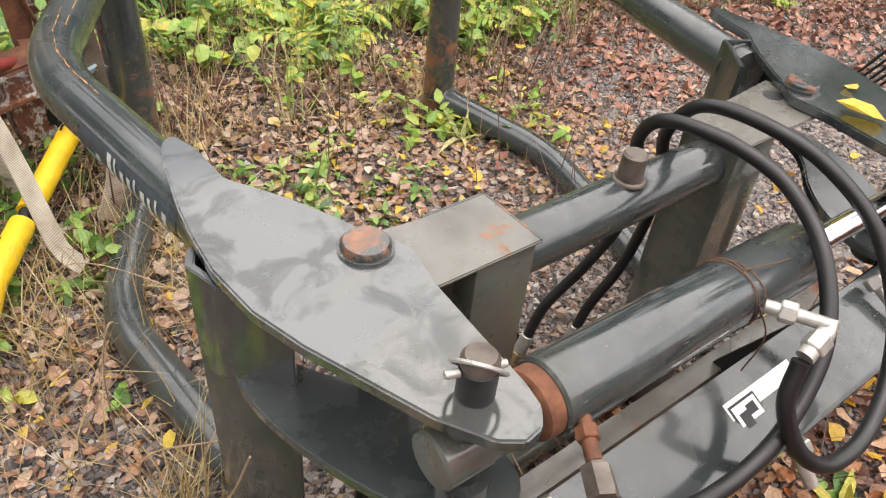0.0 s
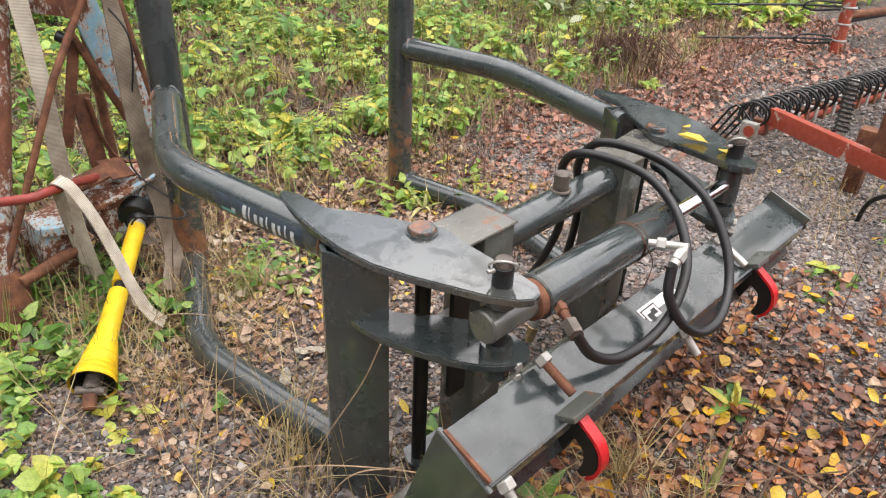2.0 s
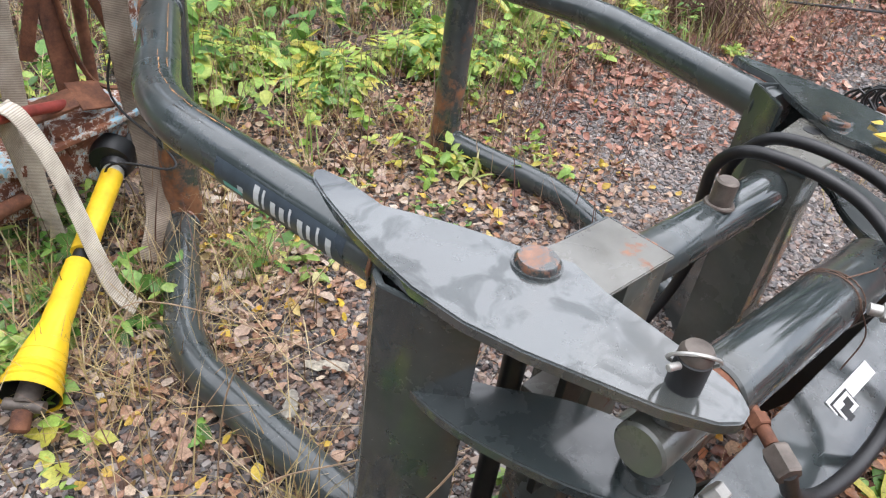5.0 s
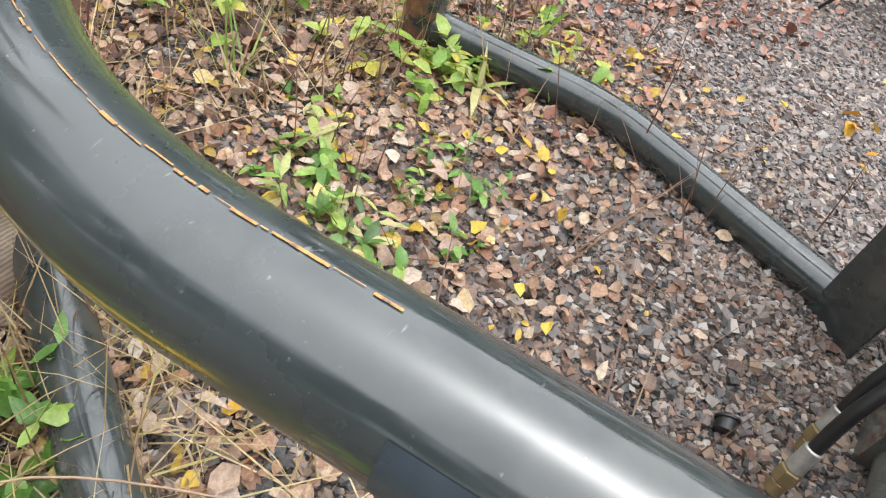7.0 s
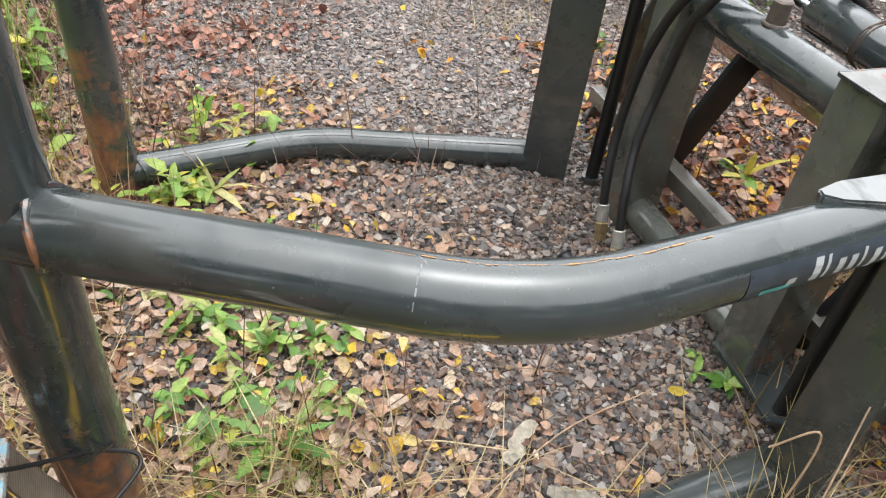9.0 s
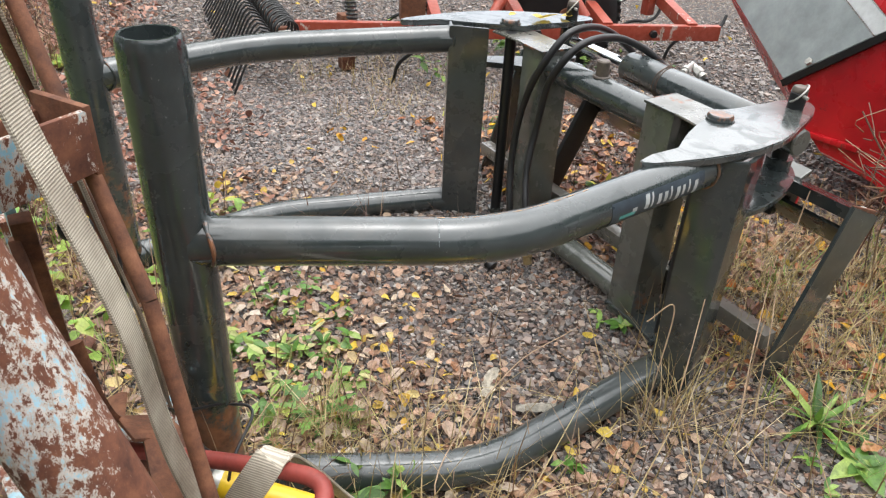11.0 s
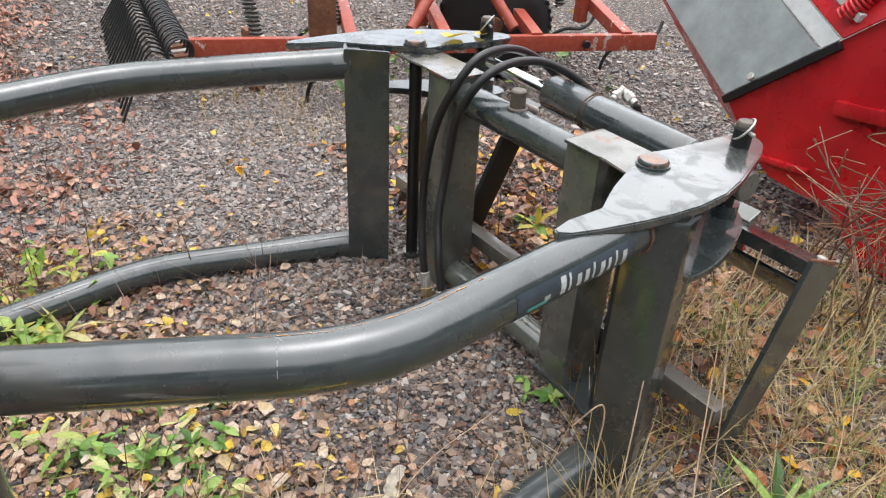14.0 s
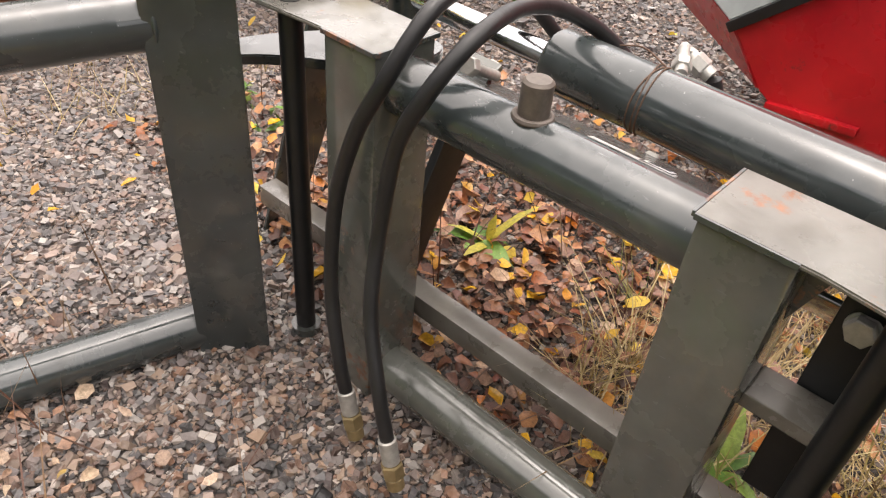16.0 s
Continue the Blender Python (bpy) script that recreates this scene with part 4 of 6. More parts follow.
shackle = thing("shackle_chain", "rusty shackle links with bright red paint", "shackle")
for c, n, r, mat in (((-0.975, 1.735, 0.855), (-0.8, 0.2, 0.55), 0.036, RUST), ((-0.955, 1.70, 0.79), (-0.4, 0.9, 0.3), 0.036, RED_HOOK), ((-0.965, 1.715, 0.72), (-0.75, -0.4, 0.4), 0.036, RUST)):
    part("link", bm_ring(c, n, r, 0.0088, 22), mat, shackle, "", True)
part("tongue", bm_bar((-0.97, 1.73, 0.83), (-0.76, 1.66, 0.84), 0.03, 0.012), RUST, shackle)
part("hanger", bm_rod((-0.965, 1.715, 0.69), (-0.87, 1.68, 0.0), 0.014, 10), RUST, shackle)

cable = thing("wrapped_cable", "grey cable with a white plastic wrap", "cable")
part("lead", bm_tube(spline([(-0.95, 1.72, 0.72), (-0.955, 1.71, 0.66), (-0.955, 1.69, 0.60), (-0.93, 1.65, 0.45), (-0.88, 1.60, 0.2), (-0.86, 1.58, 0.0)], 6), 0.009, 10), CABLE, cable, "", True)
part("wrap", bm_rod((-0.957, 1.705, 0.635), (-0.950, 1.675, 0.55), 0.019, 16, 0.004), SCREEN_WHITE, cable, "", True)
bw = thing("black_cord", "thin black cord hanging from the implement", "cord")
part("cord_line", bm_tube(spline([(-0.50, 1.53, 1.0), (-0.45, 1.46, 0.86), (-0.49, 1.47, 0.6), (-0.53, 1.45, 0.42), (-0.45, 1.32, 0.30), (-0.46, 1.27, 0.26), (-0.60, 1.36, 0.26), (-0.60, 1.40, 0.0)], 8), 0.0035, 8), RUBBER, bw, "", True)

# ---- red tined rake behind ----
rake = thing("tined_rake", "red steel spring-tine rake standing on gravel", "rake")
A, B = V(2.16, 0.20, 0.33), V(1.23, -2.06, 0.32)


def along(t, z=0.0, off=0.0):
    d = (B - A).normalized()
    s = V(-d.y, d.x, 0)
    return A.lerp(B, t) + s * off + V(0, 0, z)


part("front_beam", bm_bar(A, B, 0.045, 0.085), RED_FRAME, rake, "", True)
part("rear_beam", bm_bar(along(0.25, 0.12, 0.85), along(1.0, 0.12, 0.85), 0.08, 0.12), RED_FRAME, rake, "", True)
part("upper_beam", bm_bar(along(0.2, 0.42, 0.5), along(0.95, 0.42, 0.5), 0.07, 0.09), RED_FRAME, rake, "", True)
for t in (0.32, 0.52, 0.72, 0.93):
    part("cross_member", bm_bar(along(t, 0.02), along(t, 0.12, 0.85), 0.06, 0.07), RED_FRAME, rake, "", True)
for t, o in ((0.28, 0.42), (0.5, 0.45), (0.66, 0.5), (0.9, 0.5)):
    part("upright", bm_bar(along(t, -0.02, o), along(t, 0.48, o), 0.06, 0.06, (1, 0, 0)), RED_FRAME, rake, "", True)
for t0, t1 in ((0.45, 0.62), (0.68, 0.55)):
    part("diagonal", bm_rod(along(t0, 0.05, 0.1), along(t1, 0.55, 0.5), 0.03, 12), RED_FRAME, rake, "", True)
part("rust_block", bm_bar(along(0.235, 0.14, 0.05), along(0.29, 0.14, 0.05), 0.13, 0.20), RUST, rake, "", True)
for t, o in ((0.13, 0.10), (0.30, 0.30), (0.55, 0.75), (0.88, 0.72)):
    a = along(t, 0.02, o)
    part("coil_spring", bm_coil(a, a + V(0.05, 0.02, 0.24), 0.030, 0.0055, 12), BLACK, rake, "black coil spring", True)
    part("spring_core", bm_rod(a, a + V(0.05, 0.02, 0.24), 0.020, 12), SCREEN_WHITE, rake, "", True)
feet = [V(2.06, -0.345, 0)] + [along(t, 0, o) for t, o in ((0.38, 0.55), (0.52, 0.12), (0.58, 0.3), (0.83, 0.75), (0.97, 0.5), (0.2, 0.9))]
for f in feet:
    arc = [V(f.x, f.y, 0) + V(*o) for o in ((0, 0, -0.015), (-0.018, -0.02, 0.09), (-0.06, -0.07, 0.16), (-0.11, -0.14, 0.205), (-0.15, -0.23, 0.205), (-0.16, -0.30, 0.24), (-0.15, -0.34, 0.30))]
    part("curved_tine", bm_tube(spline(arc, 5), 0.011, 8), BLACK, rake, "curved black spring tine", True)
for t in (0.55, 0.63, 0.83):
    part("beam_bolt", hexnut(along(t, 0.0, -0.04), (-1, 0.45, 0), 0.022, 0.03), BLACK, rake)
part("beam_foot", bm_box(A.x + 0.20, A.x + 0.28, A.y - 0.44, A.y - 0.36, -0.01, 0.32, 0.006), RUST, rake, "", True)
# tine reel: a bar along x carrying coiled tines
part("tine_bar", bm_rod((2.04, 0.25, 0.262), (4.0, -0.07, 0.20), 0.028, 14), RED_FRAME, rake, "", True)
for k in range(21):
    x = 2.065 + k * 0.093
    base = V(x, 0.266 - k * 0.0155, 0.268 - k * 0.0030)
    loop = [base + V(0.020 * a / 6, 0.065 * math.sin(a * math.pi / 6), 0.065 - 0.065 * math.cos(a * math.pi / 6)) for a in range(0, 26)]
    tail = [base + V(0.085, 0.115, 0.07), base + V(0.085, 0.20, -0.06), V(x + 0.08, base.y + 0.30, 0.02)]
    part("coil_tine", bm_tube(spline(loop[:25:2] + tail, 3), 0.0065, 6), BLACK, rake, "black coiled rake tine", True)
    part("tine_clip", bm_box(x - 0.02, x + 0.02, base.y - 0.05, base.y + 0.03, base.z - 0.04, base.z + 0.035, 0.004), ZINC if k % 2 == 0 else RUST, rake)
# wheel
wc, wa = V(1.95, -1.50, 0.315), V(0.8, -0.6, 0)
wheel = part("wheel", bm_tube([wc - wa * 0.05, wc - wa * 0.03, wc + wa * 0.05], [0.14, 0.20, 0.20], 28), RED_FRAME, rake, "wheel with a red rim", True)
part("hub", bm_tube([wc - wa * 0.09, wc - wa * 0.04], [0.045, 0.06], 18), RUST, wheel, "", True)
part("tyre", bm_tube([wc + wa * o for o in (-0.070, -0.080, -0.06, -0.03, 0.03, 0.06, 0.075)], [0.205, 0.25, 0.30, 0.325, 0.325, 0.30, 0.20], 40, 0, False), RUBBER, wheel, "grey-black treaded rubber tyre", True)
for k in range(44):
    a = k * math.pi / 22
    out = V(0.6 * math.cos(a), 0.8 * math.cos(a), math.sin(a))
    c = wc + out * 0.324
    part("tread_block", bm_bar(c - wa * 0.05, c + wa * 0.05, 0.026, 0.012, out, 0.002), RUBBER, wheel)

tedder = thing("tine_post", "red steel post with long straight black tines", "rake")
part("post", bm_rod((5.07, 0.81, 0.0), (5.17, 0.85, 1.6), 0.048, 16), RED_FRAME, tedder, "", True)
for z, dx, dy in ((0.10, -0.83, 0.80), (0.36, -0.83, 0.80), (0.60, -0.80, 0.75), (0.85, -0.83, 0.78)):
    p0 = V(5.08 + z * 0.06, 0.815, z)
    part("tine", bm_tube([p0 + V(0.06, -0.06, 0), p0 + V(dx * 0.3, dy * 0.3, 0.01), p0 + V(dx, dy, -0.01)], 0.009, 8), BLACK, tedder, "long straight black tine", True)
    part("tine_coil", bm_tube(spline([p0 + V(-0.05, 0.05, 0.03), p0 + V(-0.22, 0.20, 0.045), p0 + V(-0.28, 0.26, 0.005), p0 + V(-0.2, 0.2, -0.03), p0 + V(-0.05, 0.05, -0.02)], 5), 0.009, 8), BLACK, tedder, "", True)
    part("tine_ring", bm_ring(p0, (0.06, 0.02, 1), 0.053, 0.010), ZINC, tedder, "", True)
    part("tine_ring", bm_ring(p0 + V(0.006, 0, 0.13), (0.06, 0.02, 1), 0.053, 0.009), ZINC, tedder, "", True)
part("side_arm", bm_rod((5.11, 0.80, 0.30), (6.2, 0.35, 0.34), 0.032, 12), RUST, tedder, "", True)
part("side_arm", bm_rod((5.11, 0.82, 0.25), (6.2, 0.60, 0.24), 0.022, 12), BLACK, tedder, "", True)

# ---- red machine with a grey sheet lid ----
red = thing("red_machine", "bright red sheet-metal farm machine with a grey lid", "farm machine")
def bm_panel(pts, thick):
    bm = bmesh.new()
    f = bm.faces.new([bm.verts.new(p) for p in pts])
    bm.normal_update()
    n = f.normal.copy()
    r = bmesh.ops.extrude_face_region(bm, geom=[f])
    bmesh.ops.translate(bm, verts=[v for v in r["geom"] if isinstance(v, bmesh.types.BMVert)], vec=-n * thick)
    bmesh.ops.recalc_face_normals(bm, faces=bm.faces[:])
    bmesh.ops.bevel(bm, geom=bm.edges[:], offset=0.003, segments=2, affect="EDGES")
    return bm


YP = -1.345
outline = [(0.246, 0.443), (0.112, 0.290), (-0.02, 0.20), (-0.28, 0.17), (-0.44, 0.03), (-0.78, 0.03), (-0.78, 1.306)]
side = part("side_panel", bm_panel([V(x, YP, z) for x, z in outline], 0.012), RED_PAINT, red, "glossy red side sheet with rust spots", True)
part("front_panel", bm_panel([V(0.246, YP - 0.014, 0.443), V(0.112, YP - 0.014, 0.290), V(0.74, -1.78, 0.40), V(1.02, -1.70, 0.72)], 0.01), RED_PAINT, red, "", True)
part("bottom_panel", bm_panel([V(0.112, YP - 0.014, 0.290), V(-0.28, YP - 0.014, 0.17), V(-0.28, -2.2, 0.17), V(0.5, -2.1, 0.32)], 0.01), RED_PAINT, red, "", True)
part("skirt", bm_box(-0.76, -0.42, -2.1, YP - 0.02, 0.0, 0.30, 0.006), RED_PAINT, red, "", True)
e1, e2 = V(-0.77, 0, 0.638), V(0.864, -0.389, 0.318)
lid0 = V(0.246, YP + 0.012, 0.447)
part("lid", bm_panel([lid0, lid0 + e2 * 1.1, lid0 + e2 * 1.1 + e1 * 0.42, lid0 + e1 * 0.42], 0.006), GALV, red, "dull grey galvanised sheet lid", True)
part("white_strip", bm_panel([lid0 + e1 * 0.424, lid0 + e2 * 1.1 + e1 * 0.424, lid0 + e2 * 1.1 + e1 * 0.50, lid0 + e1 * 0.50], 0.006), WHITE_DECAL, red, "", True)
part("hopper_top", bm_panel([lid0 + e1 * 0.504, lid0 + e2 * 1.1 + e1 * 0.504, lid0 + e2 * 1.1 + e1 * 1.3, lid0 + e1 * 1.3], 0.006), RED_PAINT, red, "", True)
part("rubber_seal", bm_bar(lid0 + e1 * 0.0 - V(0, 0.004, 0.018), lid0 + e1 * 0.5 - V(0, 0.004, 0.018), 0.030, 0.030), BLACK, red)
part("coil_spring", bm_coil(lid0 + e1 * 0.52 + e2 * 0.05 + V(0, 0, 0.04), lid0 + e1 * 0.70 + e2 * 0.10 + V(0, 0, 0.05), 0.032, 0.007, 11), RED_PAINT, red, "red painted coil spring", True)
part("white_block", bm_bar(lid0 + e1 * 0.60 + e2 * 0.04, lid0 + e1 * 0.60 + e2 * 0.20, 0.05, 0.03), WHITE_DECAL, red)
for c in (V(0.150, YP + 0.026, 0.555),):
    part("lid_bolt", hexnut(c, (0.3, 0.8, 0.5), 0.017, 0.012), ZINC, red)
for x, z in ((-0.255, 0.342), (-0.32, 0.50), (-0.42, 0.25)):
    part("panel_bolt", hexnut((x, YP + 0.006, z), (0, 1, 0), 0.015, 0.012), RED_PAINT, red)
part("ridge", bm_bar((0.075, YP + 0.012, 0.262), (-0.17, YP + 0.012, 0.282), 0.024, 0.022), RED_PAINT, red, "", True)
part("ridge", bm_bar((-0.19, YP + 0.014, 0.545), (-0.76, YP + 0.014, 0.60), 0.03, 0.05), RED_PAINT, red, "", True)

# ---- ground ----


def ground_z(x, y):
    """Gentle unevenness of the yard, lower round the foot of the far arm."""
    return 0.012 * np.sin(1.7 * x + 0.6) * np.cos(1.3 * y) - 0.006 + 0.05 * np.clip((y - 2.2) / 3, 0, 1) - 0.052 * np.exp(-((x - 0.95) ** 2 + (y - 1.35) ** 2) / 0.45)


def make_mesh(name, verts, tris, material, smooth=False):
    """A mesh from numpy arrays of points and triangles."""
    me = bpy.data.meshes.new(name)
    me.vertices.add(len(verts))
    me.vertices.foreach_set("co", np.asarray(verts, np.float32).ravel())
    me.loops.add(len(tris) * 3)
    me.loops.foreach_set("vertex_index", np.asarray(tris, np.int32).ravel())
    me.polygons.add(len(tris))
    me.polygons.foreach_set("loop_start", np.arange(0, len(tris) * 3, 3, dtype=np.int32))
    me.update(calc_edges=True)
    me.validate()
    me.materials.append(material)
    if smooth:
        me.shade_smooth()
    else:
        me.shade_flat()
    return me


xs = np.unique(np.concatenate([np.linspace(-40, -3, 20), np.linspace(-3, 6, 91), np.linspace(6, 40, 20)]))
gx, gy = np.meshgrid(xs, xs)
gz = ground_z(gx, gy)
nx = len(xs)
gi = np.arange(nx * nx).reshape(nx, nx)
q = np.stack([gi[:-1, :-1], gi[:-1, 1:], gi[1:, 1:], gi[1:, :-1]], -1).reshape(-1, 4)
gme = make_mesh("ground", np.stack([gx.ravel(), gy.ravel(), gz.ravel()], 1), np.concatenate([q[:, [0, 1, 2]], q[:, [0, 2, 3]]]), BED, True)
tagged(new("ground", gme), "wet gravel yard with soil and leaf litter", "ground", kind="structure")

rng = np.random.default_rng(7)


def zg(p):
    return ground_z(p[:, 0], p[:, 1])


def edge_y(x):
    """Where the gravel gives way to weeds."""
    return 1.52 + 0.05 * np.clip(x - 1.0, 0, 9) - 0.3 * np.clip(-x - 0.2, 0, 1)


def euler_mats(a, b, c):
    ca, sa, cb, sb, cc, sc = np.cos(a), np.sin(a), np.cos(b), np.sin(b), np.cos(c), np.sin(c)
    m = np.empty((len(a), 3, 3))
    m[:, 0] = np.stack([cc * cb, cc * sb * sa - sc * ca, cc * sb * ca + sc * sa], 1)
    m[:, 1] = np.stack([sc * cb, sc * sb * sa + cc * ca, sc * sb * ca - cc * sa], 1)
    m[:, 2] = np.stack([-sb, cb * sa, cb * ca], 1)
    return m


ROCK_V = np.array([(-1, -1, -1), (1, -1, -1), (1, 1, -1), (-1, 1, -1), (-1, -1, 1), (1, -1, 1), (1, 1, 1), (-1, 1, 1)]) * 0.72
ROCK_F = np.array([(0, 2, 1), (0, 3, 2), (4, 5, 6), (4, 6, 7), (0, 1, 5), (0, 5, 4), (1, 2, 6), (1, 6, 5), (2, 3, 7), (2, 7, 6), (3, 0, 4), (3, 4, 7)])


def pebbles(name, pos, size, label, material):
    n = len(pos)
    v = ROCK_V[None] + rng.uniform(-0.34, 0.34, (n, 8, 3))
    v = v * (size[:, None] * rng.uniform(0.6, 1.35, (n, 3)))[:, None, :]
    v = np.einsum("nij,nkj->nki", euler_mats(*(rng.uniform(0, 6.28, (3, n)))), v)
    v[:, :, 2] *= 0.75
    p = np.column_stack([pos, zg(pos) + size * rng.uniform(-0.05, 0.5, n)])
    v += p[:, None, :]
    f = ROCK_F[None] + 8 * np.arange(n)[:, None, None]
    return tagged(new(name, make_mesh(name, v.reshape(-1, 3), f.reshape(-1, 3), material, False)), label, "gravel", kind="stuff")


def scatter(n, x0, x1, y0, y1, keep=None):
    p = np.column_stack([rng.uniform(x0, x1, n), rng.uniform(y0, y1, n)])
    if keep is not None:
        p = p[rng.uniform(0, 1, len(p)) < keep(p[:, 0], p[:, 1])]
    return p


near = scatter(116000, -1.95, 2.3, -1.35, 1.75, lambda x, y: np.clip((x + 1.95) / 0.5, 0, 1) * np.clip((y + 1.35 + 3 * np.clip(x + 0.3, 0, 1)) / 0.4, 0, 1) * (1 - 0.85 * np.exp(-(((x - 0.35) / 0.55) ** 2 + ((y + 0.65) / 0.38) ** 2) ** 2)) * np.clip(1.25 - np.clip((y - edge_y(x) + 0.5) / 0.6, 0, 1) * 0.9, 0, 1))
size = np.clip(rng.lognormal(math.log(0.0066), 0.36, len(near)), 0.0038, 0.0135)
grey = near[:, 0] + rng.normal(0, 0.18, len(near)) > 0.62
pebbles("gravel", near[~grey], size[~grey], "loose crushed gravel in grey, pink and brown", STONE)
pebbles("gravel", near[grey], size[grey], "loose crushed grey gravel with few pink stones", GREY_STONE)
mid = scatter(20000, 2.3, 6.2, -3.2, 2.0, lambda x, y: np.clip((6.2 - x) / 1.6, 0, 1) * np.clip((y + 3.2) / 1.0, 0, 1) * np.clip(1.1 - np.clip((y - edge_y(x) + 0.2) / 0.4, 0, 1), 0, 1))
pebbles("gravel", mid, np.clip(rng.lognormal(math.log(0.0095), 0.3, len(mid)), 0.006, 0.026), "loose crushed gravel farther off in the yard", GREY_STONE)
back = scatter(17000, -0.6, 2.3, -4.4, -1.35, lambda x, y: np.clip((y + 4.4) / 1.4, 0, 1) * np.clip((x + 0.6) / 0.6, 0, 1))
pebbles("gravel", back, np.clip(rng.lognormal(math.log(0.0095), 0.3, len(back)), 0.006, 0.026), "loose crushed gravel behind the grab", GREY_STONE)

# ---- leaves, weeds and grass ----
LEAF_T = np.array([0, 0.32, 0.70, 1.0, 0.32, 0.70, 0.32, 0.70, 0.12, 0.12])
LEAF_S = np.array([0, 0, 0, 0, -0.9, -0.75, 0.9, 0.75, -0.45, 0.45])
LEAF_F = np.array([(0, 9, 8), (8, 9, 1), (8, 1, 4), (9, 6, 1), (1, 6, 7), (1, 7, 2), (2, 7, 3), (1, 2, 5), (1, 5, 4), (2, 3, 5)])


def leaves(pos, yaw, pitch, roll, length, width, curl, fold, crumple=0.04):
    """Folded, curling leaves as arrays; pos is where the stalk ends."""
    n = len(pos)
    t, s = LEAF_T[None], LEAF_S[None]
    v = np.empty((n, 10, 3))
    v[:, :, 1] = t * length[:, None]
    v[:, :, 0] = s * width[:, None] / 2 * (1 + rng.uniform(-0.15 - 2 * crumple, 0.15 + crumple, (n, 10)))
    v[:, :, 2] = np.abs(s) * (width * fold)[:, None] - (curl * length)[:, None] * t ** 2 + rng.uniform(-crumple, crumple, (n, 10)) * width[:, None]
    cr, sr, cp, sp, cy, sy = np.cos(roll), np.sin(roll), np.cos(pitch), np.sin(pitch), np.cos(yaw), np.sin(yaw)
    x, y, z = v[:, :, 0], v[:, :, 1], v[:, :, 2]
    x, z = x * cr[:, None] + z * sr[:, None], -x * sr[:, None] + z * cr[:, None]
    y, z = y * cp[:, None] - z * sp[:, None], y * sp[:, None] + z * cp[:, None]
    x, y = x * cy[:, None] - y * sy[:, None], x * sy[:, None] + y * cy[:, None]
    v = np.stack([x, y, z], -1) + pos[:, None, :]
    return v.reshape(-1, 3), (LEAF_F[None] + 10 * np.arange(n)[:, None, None]).reshape(-1, 3)


def blades(pos, yaw, lean, length, width, droop):
    """Grass blades: ribbons of four rungs."""
    n = len(pos)
    t = np.array([0, 0.35, 0.7, 1.0])
    out = np.empty((n, 7, 3))
    d = np.stack([np.cos(yaw), np.sin(yaw)], 1)
    s = np.stack([-np.sin(yaw), np.cos(yaw)], 1)
    for k in range(4):
        reach = length * (np.sin(lean) * t[k] + droop * t[k] ** 2 * 0.5)
        up = length * (np.cos(lean) * t[k] - droop * t[k] ** 2 * 0.35)
        c = np.column_stack([pos[:, :2] + d * reach[:, None], pos[:, 2] + up])
        w = width * (1, 0.9, 0.55, 0)[k] / 2
        if k < 3:
            out[:, 2 * k] = c + np.column_stack([s * w[:, None], np.zeros(n)])
            out[:, 2 * k + 1] = c - np.column_stack([s * w[:, None], np.zeros(n)])
        else:
            out[:, 6] = c
    f = np.array([(0, 1, 3), (0, 3, 2), (2, 3, 5), (2, 5, 4), (4, 5, 6)])
    return out.reshape(-1, 3), (f[None] + 7 * np.arange(n)[:, None, None]).reshape(-1, 3)


def stuff(name, vf, material, label, category, kind="stuff"):
    return tagged(new(name, make_mesh(name, *vf, material, True)), label, category, kind=kind)


def lying(p, lo, hi, lift=0.016, tilt=1.0):
    n = len(p)
    size = rng.uniform(lo, hi, n)
    pos = np.column_stack([p, zg(p) + lift + rng.uniform(0, 0.014, n)])
    return leaves(pos, rng.uniform(0, 6.28, n), rng.normal(0, 0.38 * tilt, n), rng.normal(0, 0.5 * tilt, n), size, size * rng.uniform(0.5, 1.0, n), rng.uniform(-0.5, 0.6, n) * tilt, rng.uniform(-0.05, 0.35, n), 0.12)


litter_in = scatter(9500, -1.0, 1.3, 0.1, 1.9, lambda x, y: np.clip((y - 0.30 + 0.25 * np.clip(-x, 0, 1)) / 0.70, 0, 1) ** 1.5 * np.clip(1.3 - 0.6 * np.clip(x - 0.5, 0, 2), 0.1, 1))
stuff("leaf_litter", lying(litter_in, 0.012, 0.040, 0.012, 0.7), LITTER, "fallen birch leaves, tan and pinkish brown, some yellow", "leaf litter")
litter_back = scatter(6800, -1.1, 1.5, -1.6, -0.02, lambda x, y: np.clip((-y - 0.0) / 0.2, 0, 1) * np.clip(1.25 - np.abs(x - 0.1) * 0.75, 0.04, 1) * np.clip(1.5 + y, 0.2, 1))
stuff("leaf_litter", lying(litter_back[::2], 0.016, 0.058, 0.016, 0.6), LITTER_RUST, "fallen rust-brown and orange leaves behind the grab", "leaf litter")
stuff("leaf_litter", lying(litter_back[1::2], 0.014, 0.05, 0.012, 0.7), MULCH_LEAF, "dark wet rotting leaves behind the grab", "leaf litter")
soil = scatter(2500, -0.5, 1.2, -1.3, -0.1, lambda x, y: np.exp(-(((x - 0.35) / 0.6) ** 2 + ((y + 0.65) / 0.45) ** 2) ** 2))
stuff("leaf_litter", lying(soil, 0.012, 0.034, 0.006), MULCH_LEAF, "crumbled dark brown leaves and soil", "leaf litter")
mulch = scatter(8500, 0.6, 5.0, 0.7, 2.8, lambda x, y: np.clip(1 - np.abs(y - edge_y(x) + 0.30) / 0.55, 0, 1) * 0.9)
stuff("leaf_litter", lying(mulch, 0.018, 0.046), BRACKEN, "reddish brown leaf litter along the weeds", "leaf litter")
